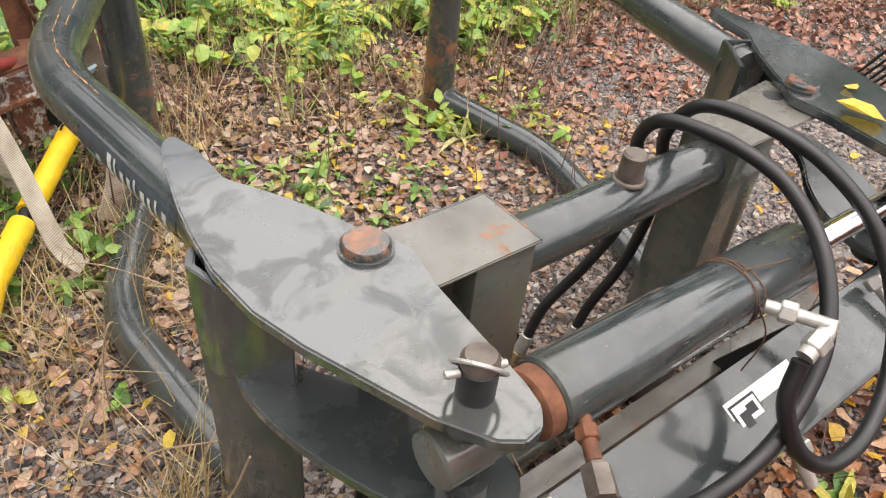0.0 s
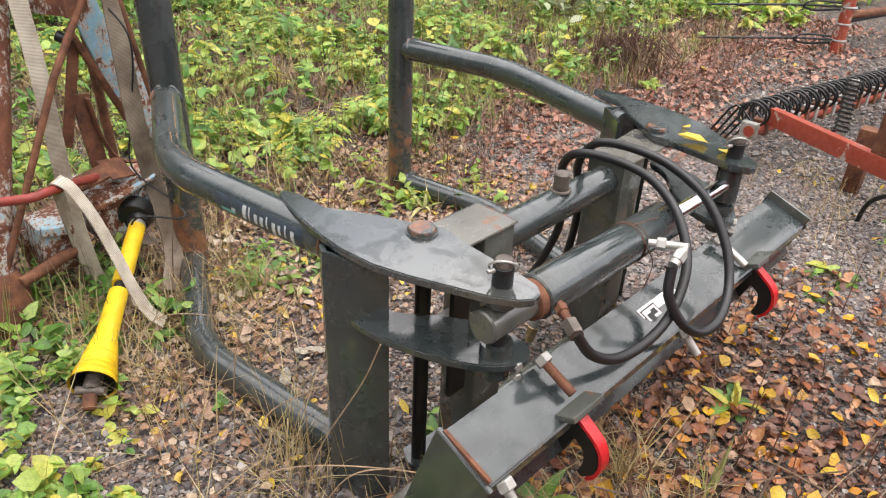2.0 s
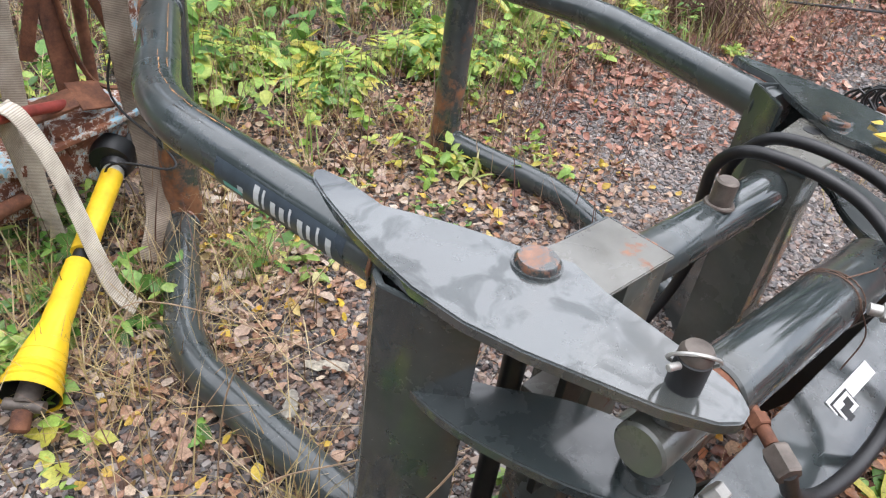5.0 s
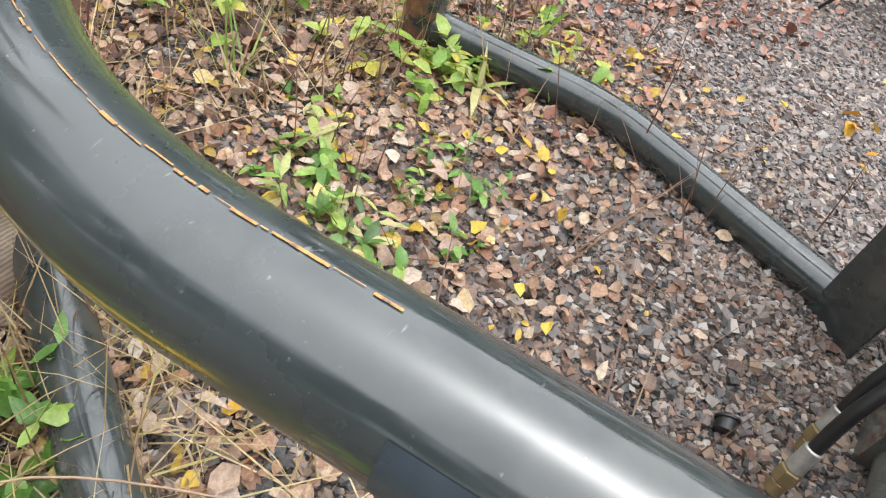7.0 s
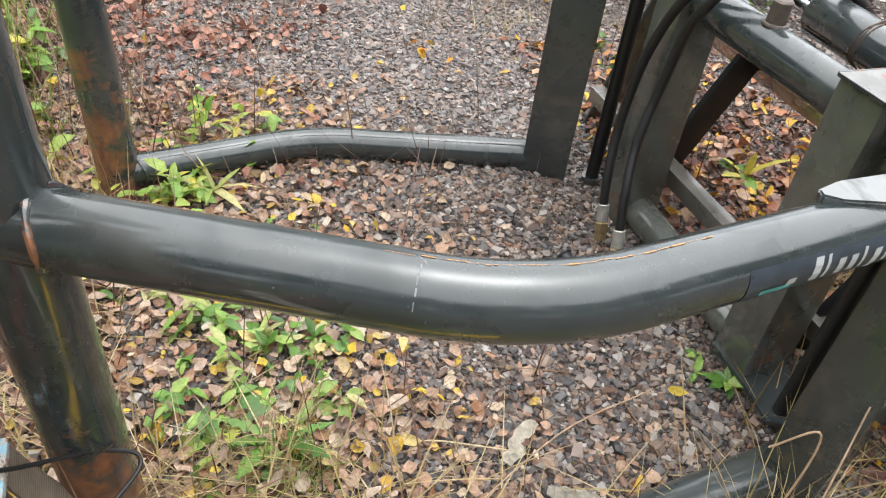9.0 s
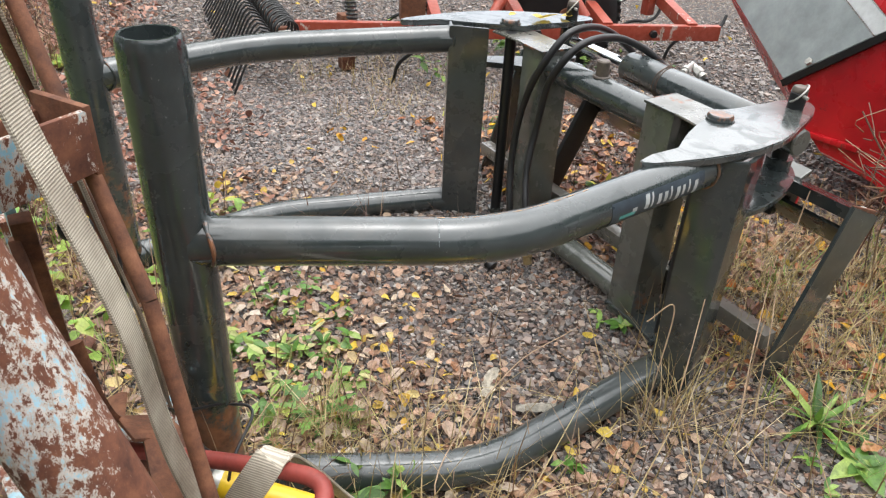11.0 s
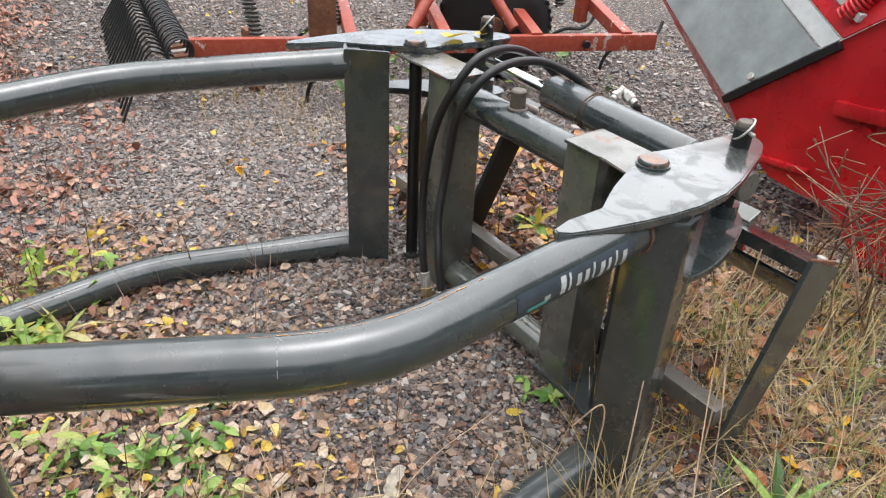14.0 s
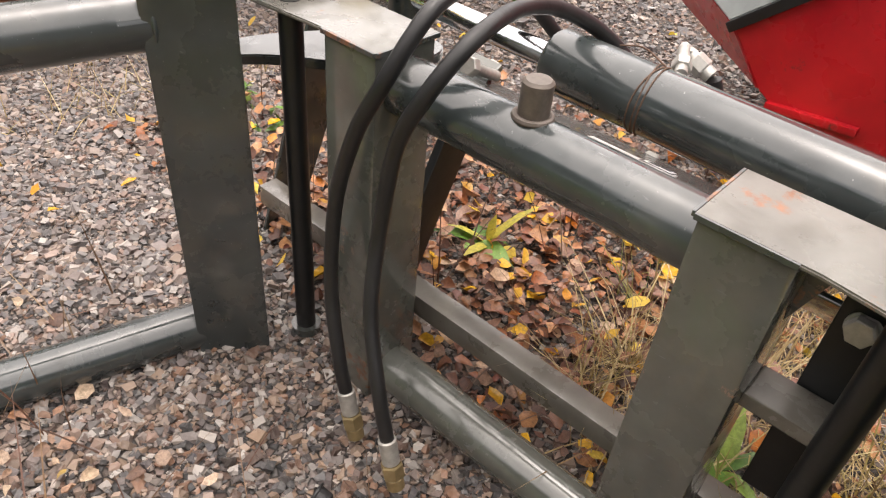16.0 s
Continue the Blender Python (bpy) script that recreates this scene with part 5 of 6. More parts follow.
far_leaf = scatter(130, -1.6, 4.5, -3.0, 1.6)
stuff("fallen_leaves", lying(far_leaf, 0.03, 0.055, 0.022), YELLOW_LEAF, "scattered yellow birch leaves on gravel", "leaf litter")
behind = np.concatenate([scatter(14, -0.25, 1.25, -1.35, -0.3), np.array([(0.417, -0.722), (0.316, -0.818), (0.328, -0.527), (0.692, -0.839), (-0.016, -0.549), (0.619, -0.049), (0.49, -0.6)])])
stuff("fallen_leaves", lying(behind, 0.028, 0.066, 0.03), YELLOW_LEAF, "bright yellow leaves among the brown ones", "leaf litter")
stuff("fallen_leaves", lying(scatter(40, -0.2, 1.2, -1.3, -0.25), 0.03, 0.06, 0.028), AMBER_LEAF, "orange leaves among the brown ones", "leaf litter")
clump = np.array([(1.44, 0.32), (1.40, 0.29), (1.36, 0.27), (1.255, 0.216), (1.146, 0.19)])
stuff("fallen_leaves", lying(clump, 0.045, 0.06, 0.03), AMBER_LEAF, "cluster of amber-yellow leaves on gravel", "leaf litter")
bracken = scatter(5500, 1.5, 6.2, 0.45, 2.0, lambda x, y: np.clip((y - 0.40) / 0.5, 0, 1) * (0.25 + 0.75 * (np.sin(4.3 * x + 2.0) * np.sin(5.1 * y + 1.3 * x) > -0.25)))
stuff("leaf_litter", lying(bracken, 0.02, 0.055), BRACKEN, "reddish dead leaves strewn on the far gravel", "leaf litter")
stuff("fallen_leaves", lying(scatter(230, -0.75, 0.75, 0.75, 1.55), 0.03, 0.055, 0.020, 0.8), PALE_LEAF, "pale tan and whitish oval leaves on the litter", "leaf litter")
inner_leaf = scatter(34, -0.55, 0.5, 0.55, 1.4)
stuff("fallen_leaves", lying(inner_leaf, 0.018, 0.04, 0.024), YELLOW_LEAF, "small yellow leaves on the litter inside the arms", "leaf litter")
under = scatter(11000, -2.5, 6.0, 1.2, 6.0, lambda x, y: np.clip((y - edge_y(x) + 0.3) / 0.4, 0, 1))
stuff("leaf_litter", lying(under, 0.025, 0.07), MULCH_LEAF, "brown dead leaves under the weeds", "leaf litter")

# single yellow leaves that rest on the far arm plate
for u, v, yw, s in ((0.03, -0.17, 0.4, 0.095), (0.045, -0.225, 1.9, 0.050), (0.09, -0.03, 2.7, 0.03)):
    p = FAR(u, v, TOP + 0.004)
    vf = leaves(np.array([p[:]]), np.array([yw]), np.array([0.08]), np.array([0.15]), np.array([s]), np.array([s * 1.05]), np.array([-0.1]), np.array([0.18]))
    stuff("yellow_leaf", vf, YELLOW_LEAF, "curled yellow leaf lying on the steel plate", "leaf", "thing")


def weeds(p, hmin, hmax, lmin, lmax, per, spread=0.5, broad=(0.35, 0.7)):
    """Leafy stems: leaves set round upright stems at the points p."""
    n = len(p)
    h = rng.uniform(hmin, hmax, n)
    base = np.repeat(np.column_stack([p, zg(p)]), per, axis=0)
    hh = np.repeat(h, per) * rng.uniform(0.25, 1.0, n * per)
    lean = np.repeat(rng.normal(0, 0.25, (n, 2)), per, axis=0)
    base[:, 2] += hh
    base[:, :2] += lean * hh[:, None]
    size = rng.uniform(lmin, lmax, n * per) * np.repeat(rng.uniform(0.7, 1.2, n), per)
    return leaves(base, rng.uniform(0, 6.28, n * per), rng.normal(0.1, spread, n * per), rng.normal(0, 0.3, n * per), size, size * np.repeat(rng.uniform(*broad, n), per), rng.uniform(0.0, 0.5, n * per), rng.uniform(0.02, 0.25, n * per))


def veg(n, x0, x1, y0, y1, off=0.0):
    return scatter(n, x0, x1, y0, y1, lambda x, y: ((y - edge_y(x) - off) > 0) * np.clip(0.05 + 0.30 * np.clip((y - edge_y(x)) / 1.8, 0, 1) + 0.9 * (np.sin(3.1 * x + 1.7 * y) * np.sin(2.3 * y - 1.9 * x) + 0.35 * np.sin(9.7 * x - 4.1 * y) * np.sin(8.3 * y + 3.7 * x) > 0.12), 0, 1))


low = veg(2100, -2.6, 6.5, 1.45, 6.5)
stuff("undergrowth", weeds(low, 0.05, 0.26, 0.03, 0.08, 9, 0.4), GREEN, "mixed green weeds at the edge of the yard", "weeds")
pale = veg(1250, -2.6, 6.5, 1.45, 6.0)
stuff("undergrowth", weeds(pale, 0.05, 0.26, 0.04, 0.095, 8, 0.3, (0.6, 1.0)), LIGHT_GREEN, "yellow-green autumn weeds", "weeds")
dark = veg(700, -2.6, 7.5, 2.2, 7.5)
stuff("undergrowth", weeds(dark, 0.10, 0.45, 0.05, 0.11, 10), DARK_GREEN, "darker green weeds farther back", "weeds")
tall = scatter(520, -4.0, 9.0, 4.0, 10.0, lambda x, y: (y > 4.2 + 0.15 * x) * 1.0)
stuff("undergrowth", weeds(tall, 0.3, 1.1, 0.07, 0.16, 26), GREEN, "tall green brush behind the yard", "bushes")
tall2 = scatter(260, -4.0, 9.0, 5.0, 11.0)
stuff("undergrowth", weeds(tall2, 0.4, 1.6, 0.08, 0.18, 24), DARK_GREEN, "dark green brush behind the yard", "bushes")


def ferns(p, lo, hi):
    """Feathery plants: arching fronds with pairs of small leaflets."""
    rows = []
    for x, y in p:
        z, size = float(ground_z(x, y)), rng.uniform(lo, hi)
        for k in range(6):
            yaw, rise = rng.uniform(0, 6.28), rng.uniform(0.5, 1.1)
            t = np.repeat(np.linspace(0.15, 1.0, 8), 2)
            side = np.tile([-1.0, 1.0], 8)
            d = size * t
            rows.append(np.column_stack([x + np.cos(yaw) * d * np.cos(rise), y + np.sin(yaw) * d * np.cos(rise), z + size * (np.sin(rise) * t - 0.55 * t ** 2) + 0.02, yaw - np.pi / 2 + side * 1.1, size * 0.32 * (1.15 - t)]))
    r = np.concatenate(rows)
    n = len(r)
    return leaves(r[:, :3], r[:, 3], rng.normal(-0.1, 0.2, n), rng.normal(0, 0.25, n), r[:, 4], r[:, 4] * 0.42, rng.uniform(0, 0.3, n), rng.uniform(0.02, 0.2, n))


stuff("ferns", ferns(veg(620, -1.0, 6.5, 1.8, 6.5, 0.3), 0.14, 0.40), LIGHT_GREEN, "bright green feathery ferns among the weeds", "ferns")


def tufts(p, per, lo, hi, wlo, whi, lean=0.5, droop=0.6, spread=0.02):
    n = len(p) * per
    pp = np.repeat(p, per, axis=0) + rng.normal(0, spread, (n, 2))
    pos = np.column_stack([pp, zg(pp)])
    return blades(pos, rng.uniform(0, 6.28, n), np.abs(rng.normal(0, lean, n)), rng.uniform(lo, hi, n), rng.uniform(wlo, whi, n), rng.uniform(0, droop, n))


stuff("grass", tufts(veg(1300, -2.6, 6.5, 1.0, 6.5, -0.25), 12, 0.08, 0.32, 0.003, 0.007), GRASS, "green and yellowing grass among the weeds", "grass")
stuff("dry_grass", tufts(scatter(1500, -2.0, 5.0, 1.25, 4.2, lambda x, y: (y > edge_y(x) - 0.2) * (0.25 + 0.75 * (np.sin(2.7 * x + 0.8 * y) * np.sin(3.3 * y - 1.1 * x) < 0.1))), 9, 0.08, 0.36, 0.002, 0.005, 0.9), STRAW, "dry straw-coloured stems among the weeds", "grass")
dry_right = scatter(460, -1.5, 0.3, -1.25, -0.15, lambda x, y: np.clip(1.2 - np.hypot(x + 0.75, y + 0.6) / 0.8, 0, 1))
stuff("dry_grass", tufts(dry_right, 12, 0.06, 0.30, 0.002, 0.0045, 0.9, 0.9, 0.03), STRAW, "dry bent grass beside the grab", "grass")
stuff("grass", tufts(scatter(90, -1.6, 0.2, -1.3, -0.1, lambda x, y: np.clip(1.2 - np.hypot(x + 0.8, y + 0.7) / 0.8, 0, 1)), 10, 0.05, 0.2, 0.003, 0.006), GRASS, "green grass beside the grab", "grass")
stuff("dry_grass", tufts(scatter(90, -0.95, -0.25, 0.7, 1.5), 9, 0.06, 0.28, 0.002, 0.004, 1.0), STRAW, "dry stems round the post", "grass")
stuff("dry_grass", tufts(np.array([(-0.72, 0.27), (-0.76, 0.22), (-0.74, 0.16)]), 26, 0.12, 0.42, 0.002, 0.004, 0.55, 0.8, 0.03), STRAW, "dry grass tuft growing by the arm", "grass")
stuff("dry_grass", tufts(np.array([(-0.112, -0.424), (-0.10, -0.41), (-0.12, -0.43), (-0.077, -0.299)]), 40, 0.08, 0.24, 0.0015, 0.003, 0.9, 0.9, 0.012), STRAW, "golden grass tuft under the hitch bar", "grass")
stuff("gravel_weeds", weeds(scatter(46, 1.35, 2.7, -2.3, -0.5), 0.03, 0.22, 0.03, 0.07, 7, 0.5, (0.5, 0.9)), GREEN, "green weeds growing round the rake", "weeds")
stuff("dry_grass", tufts(scatter(46, 1.5, 2.6, -0.75, 0.15), 9, 0.05, 0.2, 0.002, 0.004, 0.9, 0.7, 0.04), STRAW, "dry grass under the rake", "grass")
# fallen stems and twigs
for x0, x1, y0, y1, n, mat, label in ((-0.3, 1.3, -1.35, -0.2, 190, DEAD_STEM, "thin dead stems and twigs among fallen leaves"), (-0.9, 0.9, 0.3, 1.5, 170, DEAD_STEM, "thin brown stems lying on the litter"), (-1.3, -0.45, -0.2, 1.25, 260, STRAW, "scattered straw-coloured stems on gravel"), (0.8, 4.4, 0.8, 2.2, 420, DEAD_STEM, "dead bracken stems along the weeds")):
    stuff("dead_stems", tufts(scatter(n, x0, x1, y0, y1), 2, 0.10, 0.36, 0.0022, 0.0045, 1.35, 0.25, 0.05), mat, label, "dead stems")
stuff("dead_stems", tufts(scatter(360, 3.0, 6.0, 0.75, 1.9, lambda x, y: np.clip(0.2 + (y - 0.6) / 0.8, 0, 1)), 2, 0.08, 0.30, 0.003, 0.006, 1.35, 0.25, 0.05), DEAD_STEM, "dead bracken stems lying on gravel farther off", "dead stems")
far_edge = scatter(420, 5.2, 9.5, 1.2, 4.2, lambda x, y: (y > 1.75 - 0.05 * x + 0.12 * np.sin(4 * x)) * 1.0)
stuff("undergrowth", weeds(far_edge, 0.04, 0.22, 0.07, 0.15, 9), LIGHT_GREEN, "bright green weeds at the far edge of the gravel", "weeds")
stuff("dead_stems", tufts(scatter(1100, -2.0, 5.0, 1.25, 4.4, lambda x, y: (y > edge_y(x) - 0.25) * (0.2 + 0.8 * (np.sin(2.2 * x + 1.4 * y) * np.sin(2.9 * y - 1.7 * x) < 0.15))), 8, 0.10, 0.42, 0.0025, 0.006, 0.8, 0.5, 0.06), DEAD_STEM, "brown dead stems standing among the weeds", "dead stems")
# small green weeds on the gravel inside and round the grab
spots = np.array([(-0.04, 0.93), (0.05, 0.99), (0.12, 1.14), (0.29, 0.85), (0.21, 0.88), (0.25, 1.02), (0.08, 1.18), (0.0, 1.03), (-0.03, 0.92), (0.11, 0.88), (0.26, 1.0), (0.20, 0.97), (-0.02, 1.08), (-0.69, 0.535), (-0.31, 1.10), (-0.18, 0.98), (-0.13, 0.99), (-0.24, 1.20), (-1.17, 1.0), (-0.97, 1.17), (-0.91, 1.07), (-1.33, 0.63), (-1.275, 0.576), (-1.34, 0.72), (-1.10, 0.425), (-1.07, 0.575), (-1.05, 0.0), (-0.34, 0.05), (-1.08, -0.11), (1.22, -0.46), (1.4, -0.48), (-0.22, 1.2), (-0.98, 1.05), (-1.08, 1.1)])
more = scatter(8, -0.5, 0.35, 0.85, 1.45, lambda x, y: np.clip((y - 0.7) / 0.5, 0.15, 1))
spots = np.concatenate([spots, more])
tubeside = np.concatenate([scatter(12, 0.35, 0.75, 1.15, 1.50), np.array([(0.91, 1.14), (0.92, 1.02), (0.81, 1.22), (0.78, 1.11), (0.76, 1.58), (0.91, 1.54), (0.68, 1.42), (0.63, 1.3), (0.59, 1.2), (0.95, 1.17)]), np.array([(1.017, 1.361), (1.07, 1.14), (0.99, 0.92), (0.75, 1.26), (0.94, 1.10), (0.72, 0.98), (0.60, 1.25), (0.55, 1.40), (0.71, 1.58)])])
stuff("gravel_weeds", weeds(tubeside, 0.04, 0.16, 0.035, 0.075, 6, 0.5), LIGHT_GREEN, "yellowing leafy weeds over the lower tube", "weeds")
lance = np.array([(0.17, 1.26), (0.09, 1.2), (-0.02, 1.15), (-0.02, 1.02), (-0.02, 0.95), (-0.22, 0.92), (-0.09, 1.08), (0.82, 1.2), (0.9, 1.08), (0.70, 1.24), (0.64, 1.16), (0.95, 1.0)])
stuff("gravel_weeds", weeds(np.repeat(lance, 2, axis=0) + rng.normal(0, 0.03, (len(lance) * 2, 2)), 0.02, 0.11, 0.035, 0.08, 5, 0.45, (0.25, 0.45)), WILTED, "lance-leaved pale weeds turning yellow", "weeds")
track = np.array([(-1.15, 1.14), (-1.03, 1.15), (-1.0, 0.91), (-1.3, 0.57), (-1.28, 0.77), (-1.16, 0.53), (-1.12, 0.34), (-1.08, 1.33), (-0.95, 1.05), (-0.98, 0.9), (-0.99, 0.74), (-1.24, 0.66), (-1.2, 1.0)])
stuff("gravel_weeds", weeds(np.repeat(track, 4, axis=0) + rng.normal(0, 0.055, (len(track) * 4, 2)), 0.015, 0.08, 0.03, 0.065, 6, 0.3, (0.6, 1.0)), LIGHT_GREEN, "bright green broad-leaved weeds on the gravel", "weeds")
stuff("grass", tufts(np.array([(-0.36, 1.0), (-0.34, 1.03), (-0.38, 1.02)]), 26, 0.06, 0.16, 0.0015, 0.003, 0.7, 0.8, 0.012), GRASS, "fine green grass tuft by the dandelion", "grass")
shaft_side = scatter(46, -1.15, -0.55, 0.95, 1.55)
stuff("gravel_weeds", weeds(shaft_side, 0.04, 0.16, 0.03, 0.07, 9, 0.4), GREEN, "green weeds between shaft and implement", "weeds")
small = np.repeat(spots, 3, axis=0) + rng.normal(0, 0.045, (len(spots) * 3, 2))
stuff("gravel_weeds", weeds(small, 0.015, 0.07, 0.02, 0.048, 5, 0.45), GREEN, "small yellow-green weeds sprouting through gravel", "weeds")
small2 = np.repeat(spots[18:23], 5, axis=0) + rng.normal(0, 0.08, (25, 2))
stuff("gravel_weeds", weeds(small2, 0.03, 0.12, 0.03, 0.06, 9, 0.35), GREEN, "low green weeds round the drive shaft", "weeds")


def lobed(pos, yaw, pitch, length, width, curl):
    """One toothed dandelion leaf with a bent midrib."""
    t = np.linspace(0, 1, 12)
    half = width / 2 * np.sin(np.pi * np.clip(0.12 + 0.83 * t, 0, 1)) ** 0.8 * np.where(np.arange(12) % 2 == 0, 0.42, 1.0) * (0.35 + 0.65 * np.clip(t * 1.6, 0, 1))
    half[0], half[-1] = 0.003, 0.002
    rib = np.column_stack([np.zeros(12), t * length, -curl * length * t ** 2])
    side = np.column_stack([half, -0.25 * half, 0.22 * half])
    v = np.concatenate([rib, rib + side * rng.uniform(0.8, 1.2, (12, 1)), rib + side * np.array([-1, 1, 1]) * rng.uniform(0.8, 1.2, (12, 1))])
    cp, sp, cy, sy = math.cos(pitch), math.sin(pitch), math.cos(yaw), math.sin(yaw)
    y, z = v[:, 1] * cp - v[:, 2] * sp, v[:, 1] * sp + v[:, 2] * cp
    v = np.column_stack([v[:, 0] * cy - y * sy, v[:, 0] * sy + y * cy, z]) + pos
    f = []
    for k in range(11):
        f += [(k, k + 12, k + 13), (k, k + 13, k + 1), (k, k + 25, k + 24), (k, k + 1, k + 25)]
    return v, np.array(f)


def dandelion(p, n, length, material, label):
    plant = thing("weed_plant", label, "weed")
    base = np.array([p[0], p[1], ground_z(*p) + 0.01])
    for k in range(n):
        l = length * rng.uniform(0.6, 1.1)
        leaf = new("leaf", make_mesh("leaf", *lobed(base, k * 2.4 + rng.uniform(0, 0.6), rng.uniform(0.15, 0.9), l, l * rng.uniform(0.26, 0.38), rng.uniform(0.15, 0.55)), material, True))
        leaf.parent = plant
    return plant


def rosette(p, n, length, width, material, label, pitch=0.5, curl=0.5):
    pos = np.tile(np.array([[p[0], p[1], ground_z(*p) + 0.01]]), (n, 1))
    l = length * rng.uniform(0.6, 1.1, n)
    yaw, tip, twist = np.arange(n) * 2.4 + rng.uniform(0, 0.5, n), rng.uniform(pitch * 0.4, pitch * 1.5, n), rng.normal(0, 0.25, n)
    wide, bend, fold = l * width * rng.uniform(0.8, 1.2, n), rng.uniform(0.1, curl, n), rng.uniform(0.05, 0.25, n)
    plant = thing("weed_plant", label, "weed")
    for k in range(n):
        one = slice(k, k + 1)
        leaf = new("leaf", make_mesh("leaf", *leaves(pos[one], yaw[one], tip[one], twist[one], l[one], wide[one], bend[one], fold[one]), material, True))
        leaf.parent = plant
    return plant


dandelion((-0.28, 1.06), 11, 0.15, GREEN, "leafy green dandelion with toothed leaves in gravel")
dandelion((-0.22, 1.13), 6, 0.11, LIGHT_GREEN, "pale green dandelion with toothed leaves in gravel")
rosette((-0.945, -0.14), 22, 0.15, 0.13, GREEN, "narrow-leaved green plantain tuft", 0.8)
rosette((-1.095, -0.115), 9, 0.10, 0.5, GREEN, "low broad-leaved green weed", 0.35)
rosette((-1.265, -0.02), 14, 0.085, 0.75, LIGHT_GREEN, "broad yellow and green creeping leaves", 0.4)
rosette((-1.224, 0.09), 14, 0.08, 0.75, GREEN, "broad green creeping leaves", 0.4)
rosette((0.64, 1.12), 7, 0.15, 0.17, WILTED, "wilting yellow-green plant by the post", 1.3, 1.0)
rosette((0.62, 1.22), 7, 0.13, 0.22, LIGHT_GREEN, "pale green plant by the post", 0.9)
rosette((0.71, 1.17), 6, 0.12, 0.16, WILTED, "drooping yellowed leaves round the post foot", 1.4, 1.1)
stuff("ferns", ferns(np.array([(3.0, 1.32), (3.04, 1.36), (2.96, 1.30)]), 0.13, 0.20), LIGHT_GREEN, "bright green feathery tuft at the edge of the gravel", "ferns")
rosette((2.15, 2.30), 16, 0.34, 0.28, GREEN, "large-leaved green dock plant", 0.8)
rosette((2.0, 2.15), 12, 0.28, 0.3, LIGHT_GREEN, "large-leaved pale dock plant", 0.7)
rosette((1.47, -0.41), 5, 0.09, 0.7, LIGHT_GREEN, "few-leaved pale green weed on gravel", 0.3)
rosette((0.398, -0.503), 5, 0.11, 0.45, GREEN, "single green weed among brown leaves", 0.35)
rosette((-0.36, -0.33), 5, 0.13, 0.35, GREEN, "green weed beneath the hitch hook", 0.9)
rosette((0.372, -0.519), 4, 0.15, 0.25, LIGHT_GREEN, "upright green weed under the cross tube", 1.2)
rosette((-0.36, 0.05), 9, 0.06, 0.5, GREEN, "small green weed at the upright's foot", 0.5)

# shrub with pale leaves and a dark root stump behind
shrub = thing("shrub", "leafy shrub with pale whitish-green leaves", "shrub")
stems = [(4.1 + 0.26 * math.cos(k), 2.92 + 0.26 * math.sin(k * 1.7)) for k in range(9)]
for k, (x, y) in enumerate(stems):
    part("stem", bm_tube(spline([(4.1, 2.92, 0.0), ((4.1 + x) / 2, (2.92 + y) / 2, 0.18), (x, y, 0.30 + 0.03 * k)], 4), [0.012 - 0.0009 * i for i in range(9)], 6), TWIG, shrub)
ps = np.column_stack([rng.normal(4.1, 0.25, 260), rng.normal(2.92, 0.25, 260), 0.08 + np.abs(rng.normal(0.22, 0.16, 260))])
PALE = leafy("pale_leaf", (0.0, (0.22, 0.30, 0.14)), (0.4, (0.34, 0.40, 0.22)), (0.8, (0.48, 0.50, 0.34)))
sv = leaves(ps, rng.uniform(0, 6.28, 260), rng.normal(0, 0.5, 260), rng.normal(0, 0.4, 260), rng.uniform(0.07, 0.13, 260), rng.uniform(0.045, 0.085, 260), rng.uniform(0, 0.4, 260), rng.uniform(0, 0.2, 260))
fo = new("foliage", make_mesh("foliage", *sv, PALE, True))
fo.parent = shrub
stump = thing("brushwood_heap", "dark tangle of dead brown stems", "brushwood")
for k in range(150):
    a, r = rng.uniform(0, 6.28), rng.uniform(0.02, 0.26)
    x, y = 3.22 + r * math.cos(a), 1.68 + r * math.sin(a)
    part("dead_stem", bm_tube(spline([(x, y, 0.0), (x + rng.normal(0, 0.04), y + rng.normal(0, 0.04), rng.uniform(0.14, 0.30)), (x + rng.normal(0, 0.11), y + rng.normal(0, 0.11), rng.uniform(0.03, 0.22))], 3), 0.0035, 4), TWIG, stump)

# dead stalks before the red machine and by the arm
stalks = thing("dry_stalks", "dead branching weed stalks", "weed")
for k in range(16):
    x, y = rng.uniform(-0.9, -0.35), rng.uniform(-1.15, -0.8)
    h = rng.uniform(0.3, 0.75)
    tip = V(x + rng.normal(0, 0.12), y + rng.normal(0, 0.12), h)
    part("stalk", bm_tube(spline([(x, y, 0), (x + rng.normal(0, 0.03), y + rng.normal(0, 0.03), h * 0.5), tip], 4), 0.0030, 5), DEAD_STEM, stalks)
    for j in range(4):
        b0 = V(x, y, 0).lerp(tip, rng.uniform(0.45, 0.95))
        part("twig", bm_tube(spline([b0, b0 + V(rng.normal(0, 0.06), rng.normal(0, 0.06), 0.04), b0 + V(rng.normal(0, 0.12), rng.normal(0, 0.12), 0.09)], 3), 0.0018, 4), DEAD_STEM, stalks)
bent = thing("dry_stalks", "thin dead stalks leaning against the arm", "weed")
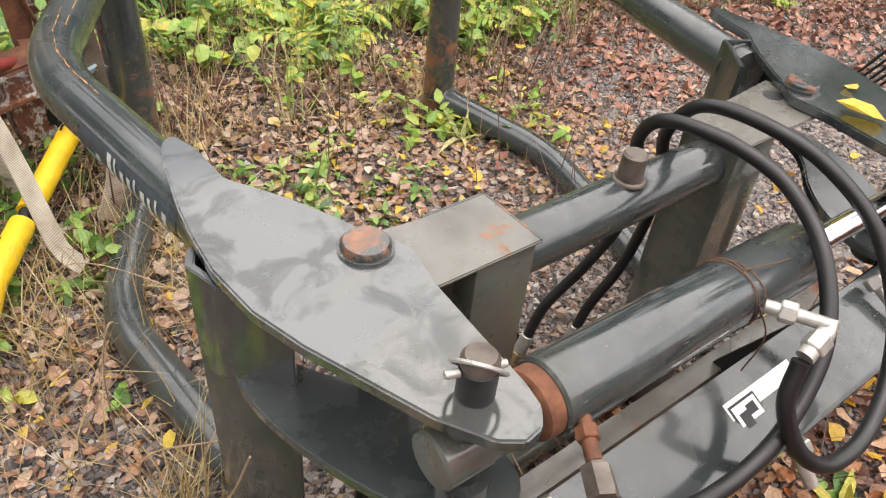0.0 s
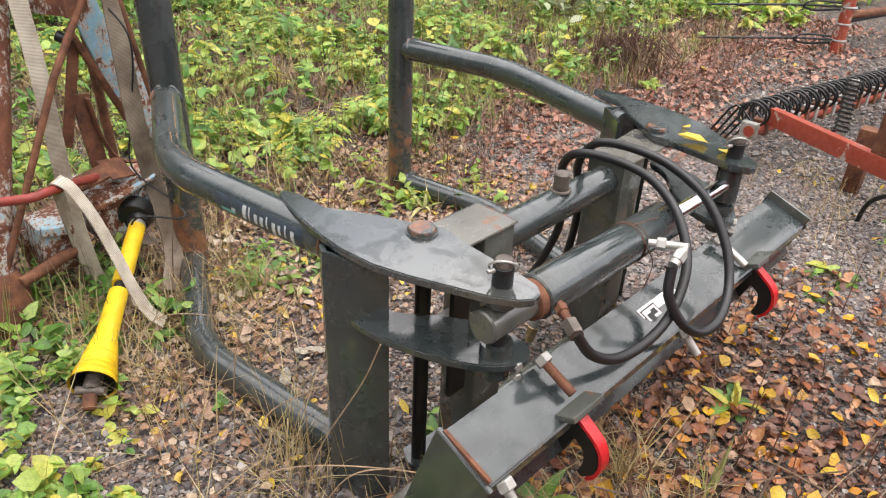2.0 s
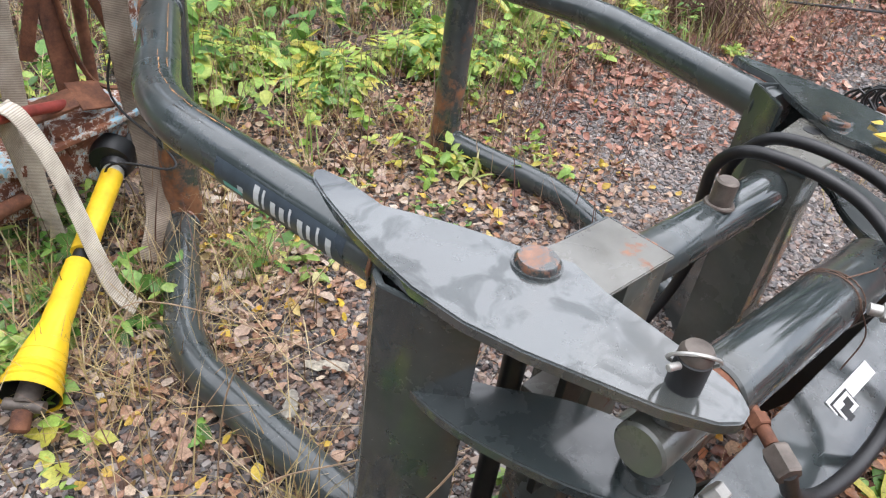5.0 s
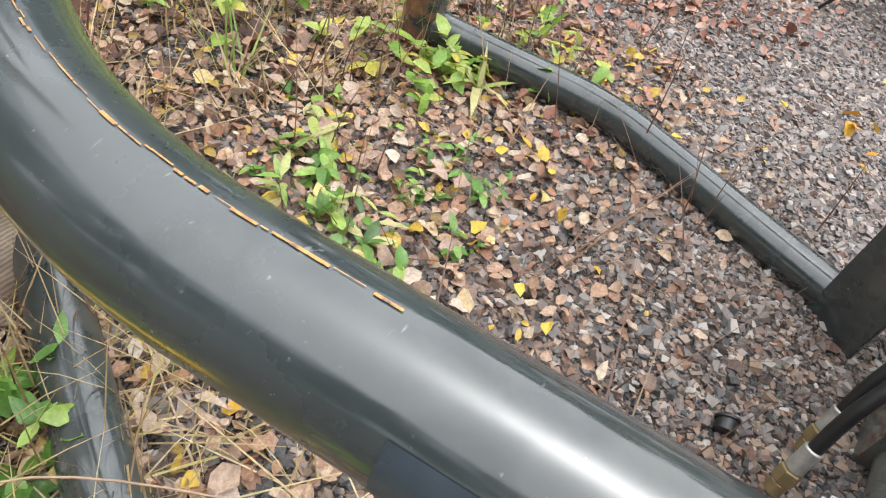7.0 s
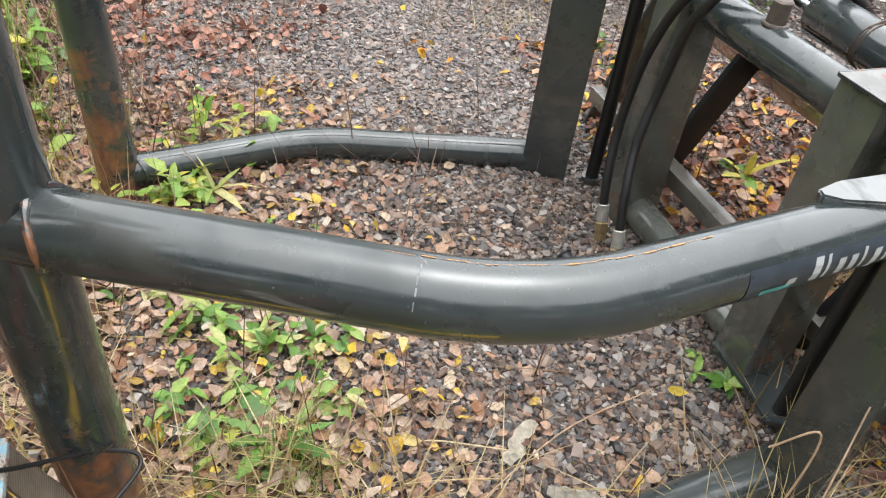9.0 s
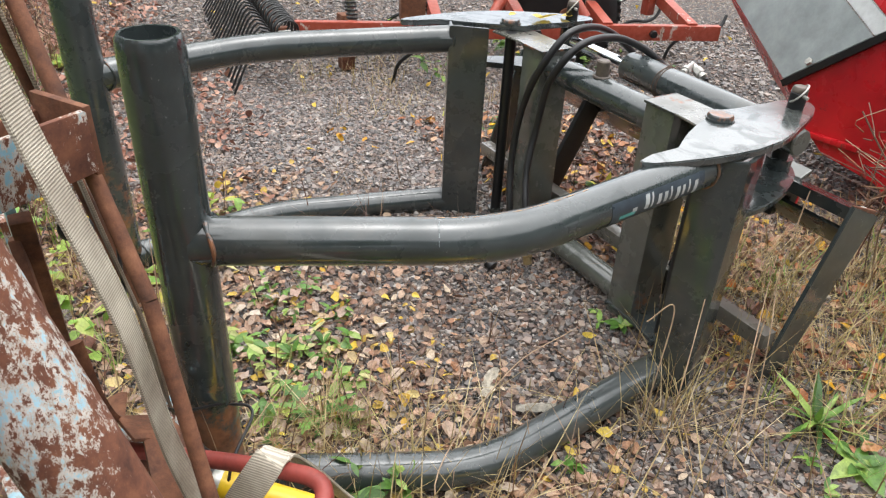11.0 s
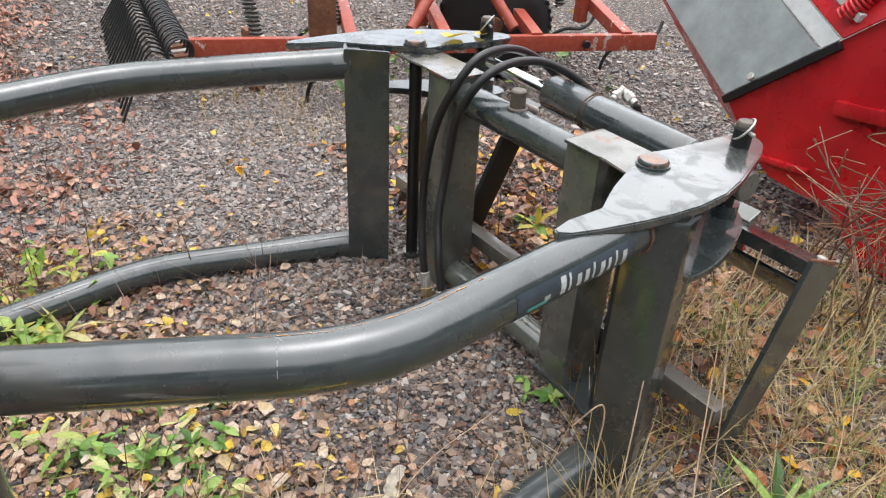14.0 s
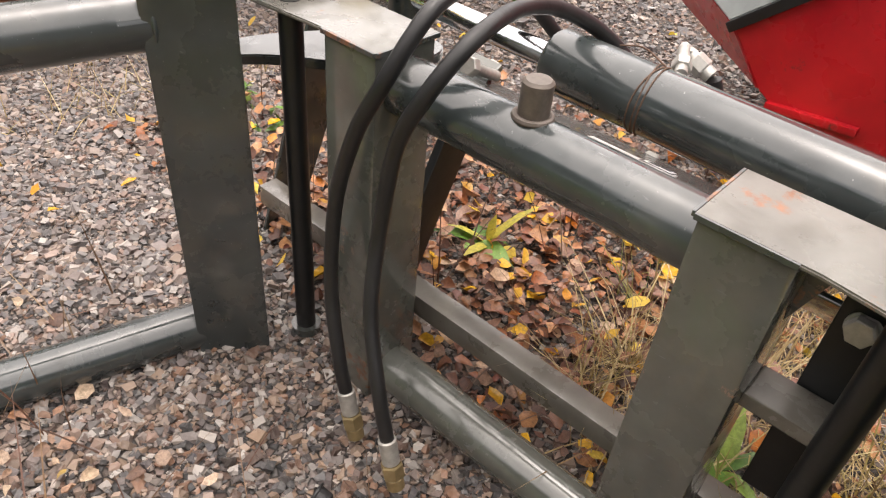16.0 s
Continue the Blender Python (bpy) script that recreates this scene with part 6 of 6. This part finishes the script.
for pts in ([(-0.80, 0.42, 0.0), (-0.79, 0.38, 0.30), (-0.765, 0.35, 0.445), (-0.74, 0.40, 0.40)], [(-0.84, 0.05, 0.0), (-0.80, 0.02, 0.25), (-0.74, -0.08, 0.50), (-0.72, -0.12, 0.62)], [(-0.86, 0.02, 0.0), (-0.78, -0.06, 0.22), (-0.70, -0.16, 0.28)], [(-0.80, 0.30, 0.0), (-0.78, 0.26, 0.2), (-0.68, 0.12, 0.34)], [(-0.95, 0.2, 0.0), (-0.85, 0.1, 0.18), (-0.65, -0.2, 0.25), (-0.5, -0.45, 0.2)], [(-0.9, 0.9, 0.0), (-0.72, 0.95, 0.12), (-0.5, 0.6, 0.14), (-0.4, 0.3, 0.1)]):
    part("stalk", bm_tube(spline(pts, 8), 0.0017, 5), STRAW_STEM, bent)

# pale litter, a cap on the gravel
def bark(x, y, z, turn, tip, length, width, color, label):
    """A torn strip of bark with a ragged outline and a curl across it."""
    bm = bmesh.new()
    rows = []
    for i in range(12):
        t = i / 11
        w = width * (0.55 + 0.45 * math.sin(math.pi * (0.12 + 0.8 * t))) * rng.uniform(0.8, 1.1)
        off = rng.normal(0, width * 0.06)
        rows.append([bm.verts.new(((t - 0.5) * length, off + s * w / 2, 0.004 + 0.012 * (1 - s * s) * 0.6 + rng.normal(0, 0.0006))) for s in (-1, -0.4, 0.3, 1)])
    for a, b in zip(rows, rows[1:]):
        for k in range(3):
            bm.faces.new((a[k], a[k + 1], b[k + 1], b[k]))
    bmesh.ops.solidify(bm, geom=bm.faces[:], thickness=0.003)
    bm.transform(Matrix.Translation((x, y, z)) @ Matrix.Rotation(turn, 4, "Z") @ Matrix.Rotation(tip, 4, "Y"))
    return tagged(part("bark_piece", bm, simple("bark_" + label.split()[0], color, 0.85, 0.0, 0.4, 60, 0.5), None, "", True), label, "bark")


bark(-0.405, 0.59, 0.014, 2.3, 0.12, 0.115, 0.040, (0.58, 0.53, 0.44), "pale strip of birch bark on gravel")
bark(-0.55, 0.53, 0.016, 0.9, 0.2, 0.11, 0.036, (0.46, 0.43, 0.37), "grey strip of bark lying in the gravel")
cap = tagged(part("dust_cap", bm_rod((0.095, 0.245, 0.016), (0.120, 0.250, 0.026), 0.019, 18, 0.003), RUBBER, None, "", True), "black rubber dust cap lying on gravel", "cap")
part("lip", bm_rod((0.116, 0.249, 0.0245), (0.121, 0.2505, 0.0262), 0.023, 18, 0.001), RUBBER, cap, "", True)
# unseen trees added round the yard, to block low sky and shape the reflections
BARK = simple("tree_bark", (0.13, 0.11, 0.09), 0.9, 0.0, 0.4, 9, 0.6, 0.02)
CROWN = leafy("tree_leaf", (0.0, (0.035, 0.075, 0.02)), (0.5, (0.06, 0.12, 0.03)), (0.9, (0.11, 0.14, 0.035)), trans=0.15)


def tree(height, reach, count, label):
    """A tapered trunk, rising limbs and a crown of leaf clumps with gaps."""
    t = thing("tree", label, "tree", "trees round the yard")
    sway = [V(rng.normal(0, 0.12), rng.normal(0, 0.12), 0) * k for k in range(6)]
    line = spline([V(0, 0, -0.05 + height * k / 5.2) + sway[k] * 0.4 for k in range(6)], 3)
    part("trunk", bm_tube(line, [0.17 * (1 - 0.9 * k / (len(line) - 1)) for k in range(len(line))], 10), BARK, t, "", True)
    tips = []
    for k in range(13):
        z = height * rng.uniform(0.16, 0.92)
        yaw, out = rng.uniform(0, 6.28), reach * (1.1 - 0.75 * z / height) * rng.uniform(0.7, 1.1)
        a = V(0, 0, z)
        tip = a + V(math.cos(yaw) * out, math.sin(yaw) * out, 0.25 * out)
        part("limb", bm_tube(spline([a, a.lerp(tip, 0.5) + V(0, 0, 0.12 * out), tip], 3), [0.05 - 0.007 * i for i in range(7)], 6), BARK, t, "", True)
        tips.append((a, tip))
    pick = rng.integers(0, len(tips), count)
    w = rng.uniform(0.1, 1.12, count)
    pos = np.array([tuple(tips[i][0].lerp(tips[i][1], f)) for i, f in zip(pick, w)]) + rng.normal(0, 0.32, (count, 3)) * (0.6 + 0.6 * reach / 2)
    pos[:, 2] = np.clip(pos[:, 2], 0.3, height + 0.3)
    size = rng.uniform(0.30, 0.60, count)
    vf = leaves(pos, rng.uniform(0, 6.28, count), rng.normal(-0.2, 0.5, count), rng.normal(0, 0.5, count), size, size * rng.uniform(0.6, 0.95, count), rng.uniform(0, 0.4, count), rng.uniform(0, 0.25, count))
    crown = new("crown", make_mesh("crown", *vf, CROWN, True))
    crown.parent = t
    return t


kinds = [tree(8.2, 2.3, 800, "unseen leafy birch with a dark green crown, added to block low sky"), tree(7.0, 2.0, 700, "unseen leafy green tree, added at the yard's edge to block low sky"), tree(8.8, 2.0, 750, "unseen slender tree with a ragged green crown, added to block low sky")]
# the ring stays open to the south-east, so the plates reflect bright sky
for k in range(46):
    yaw = radians(-12 + 6.3 * k) + rng.normal(0, 0.03)
    far_off = 13.5 + 2.6 * (k % 2) + rng.uniform(-0.6, 0.6)
    spot = pose(0.4 + far_off * math.cos(yaw), 0.3 + far_off * math.sin(yaw), 0.0, 0, 0, rng.uniform(0, 360))
    if k < 3:
        kinds[k].matrix_basis = spot
    else:
        copy_thing(kinds[k % 3], spot)
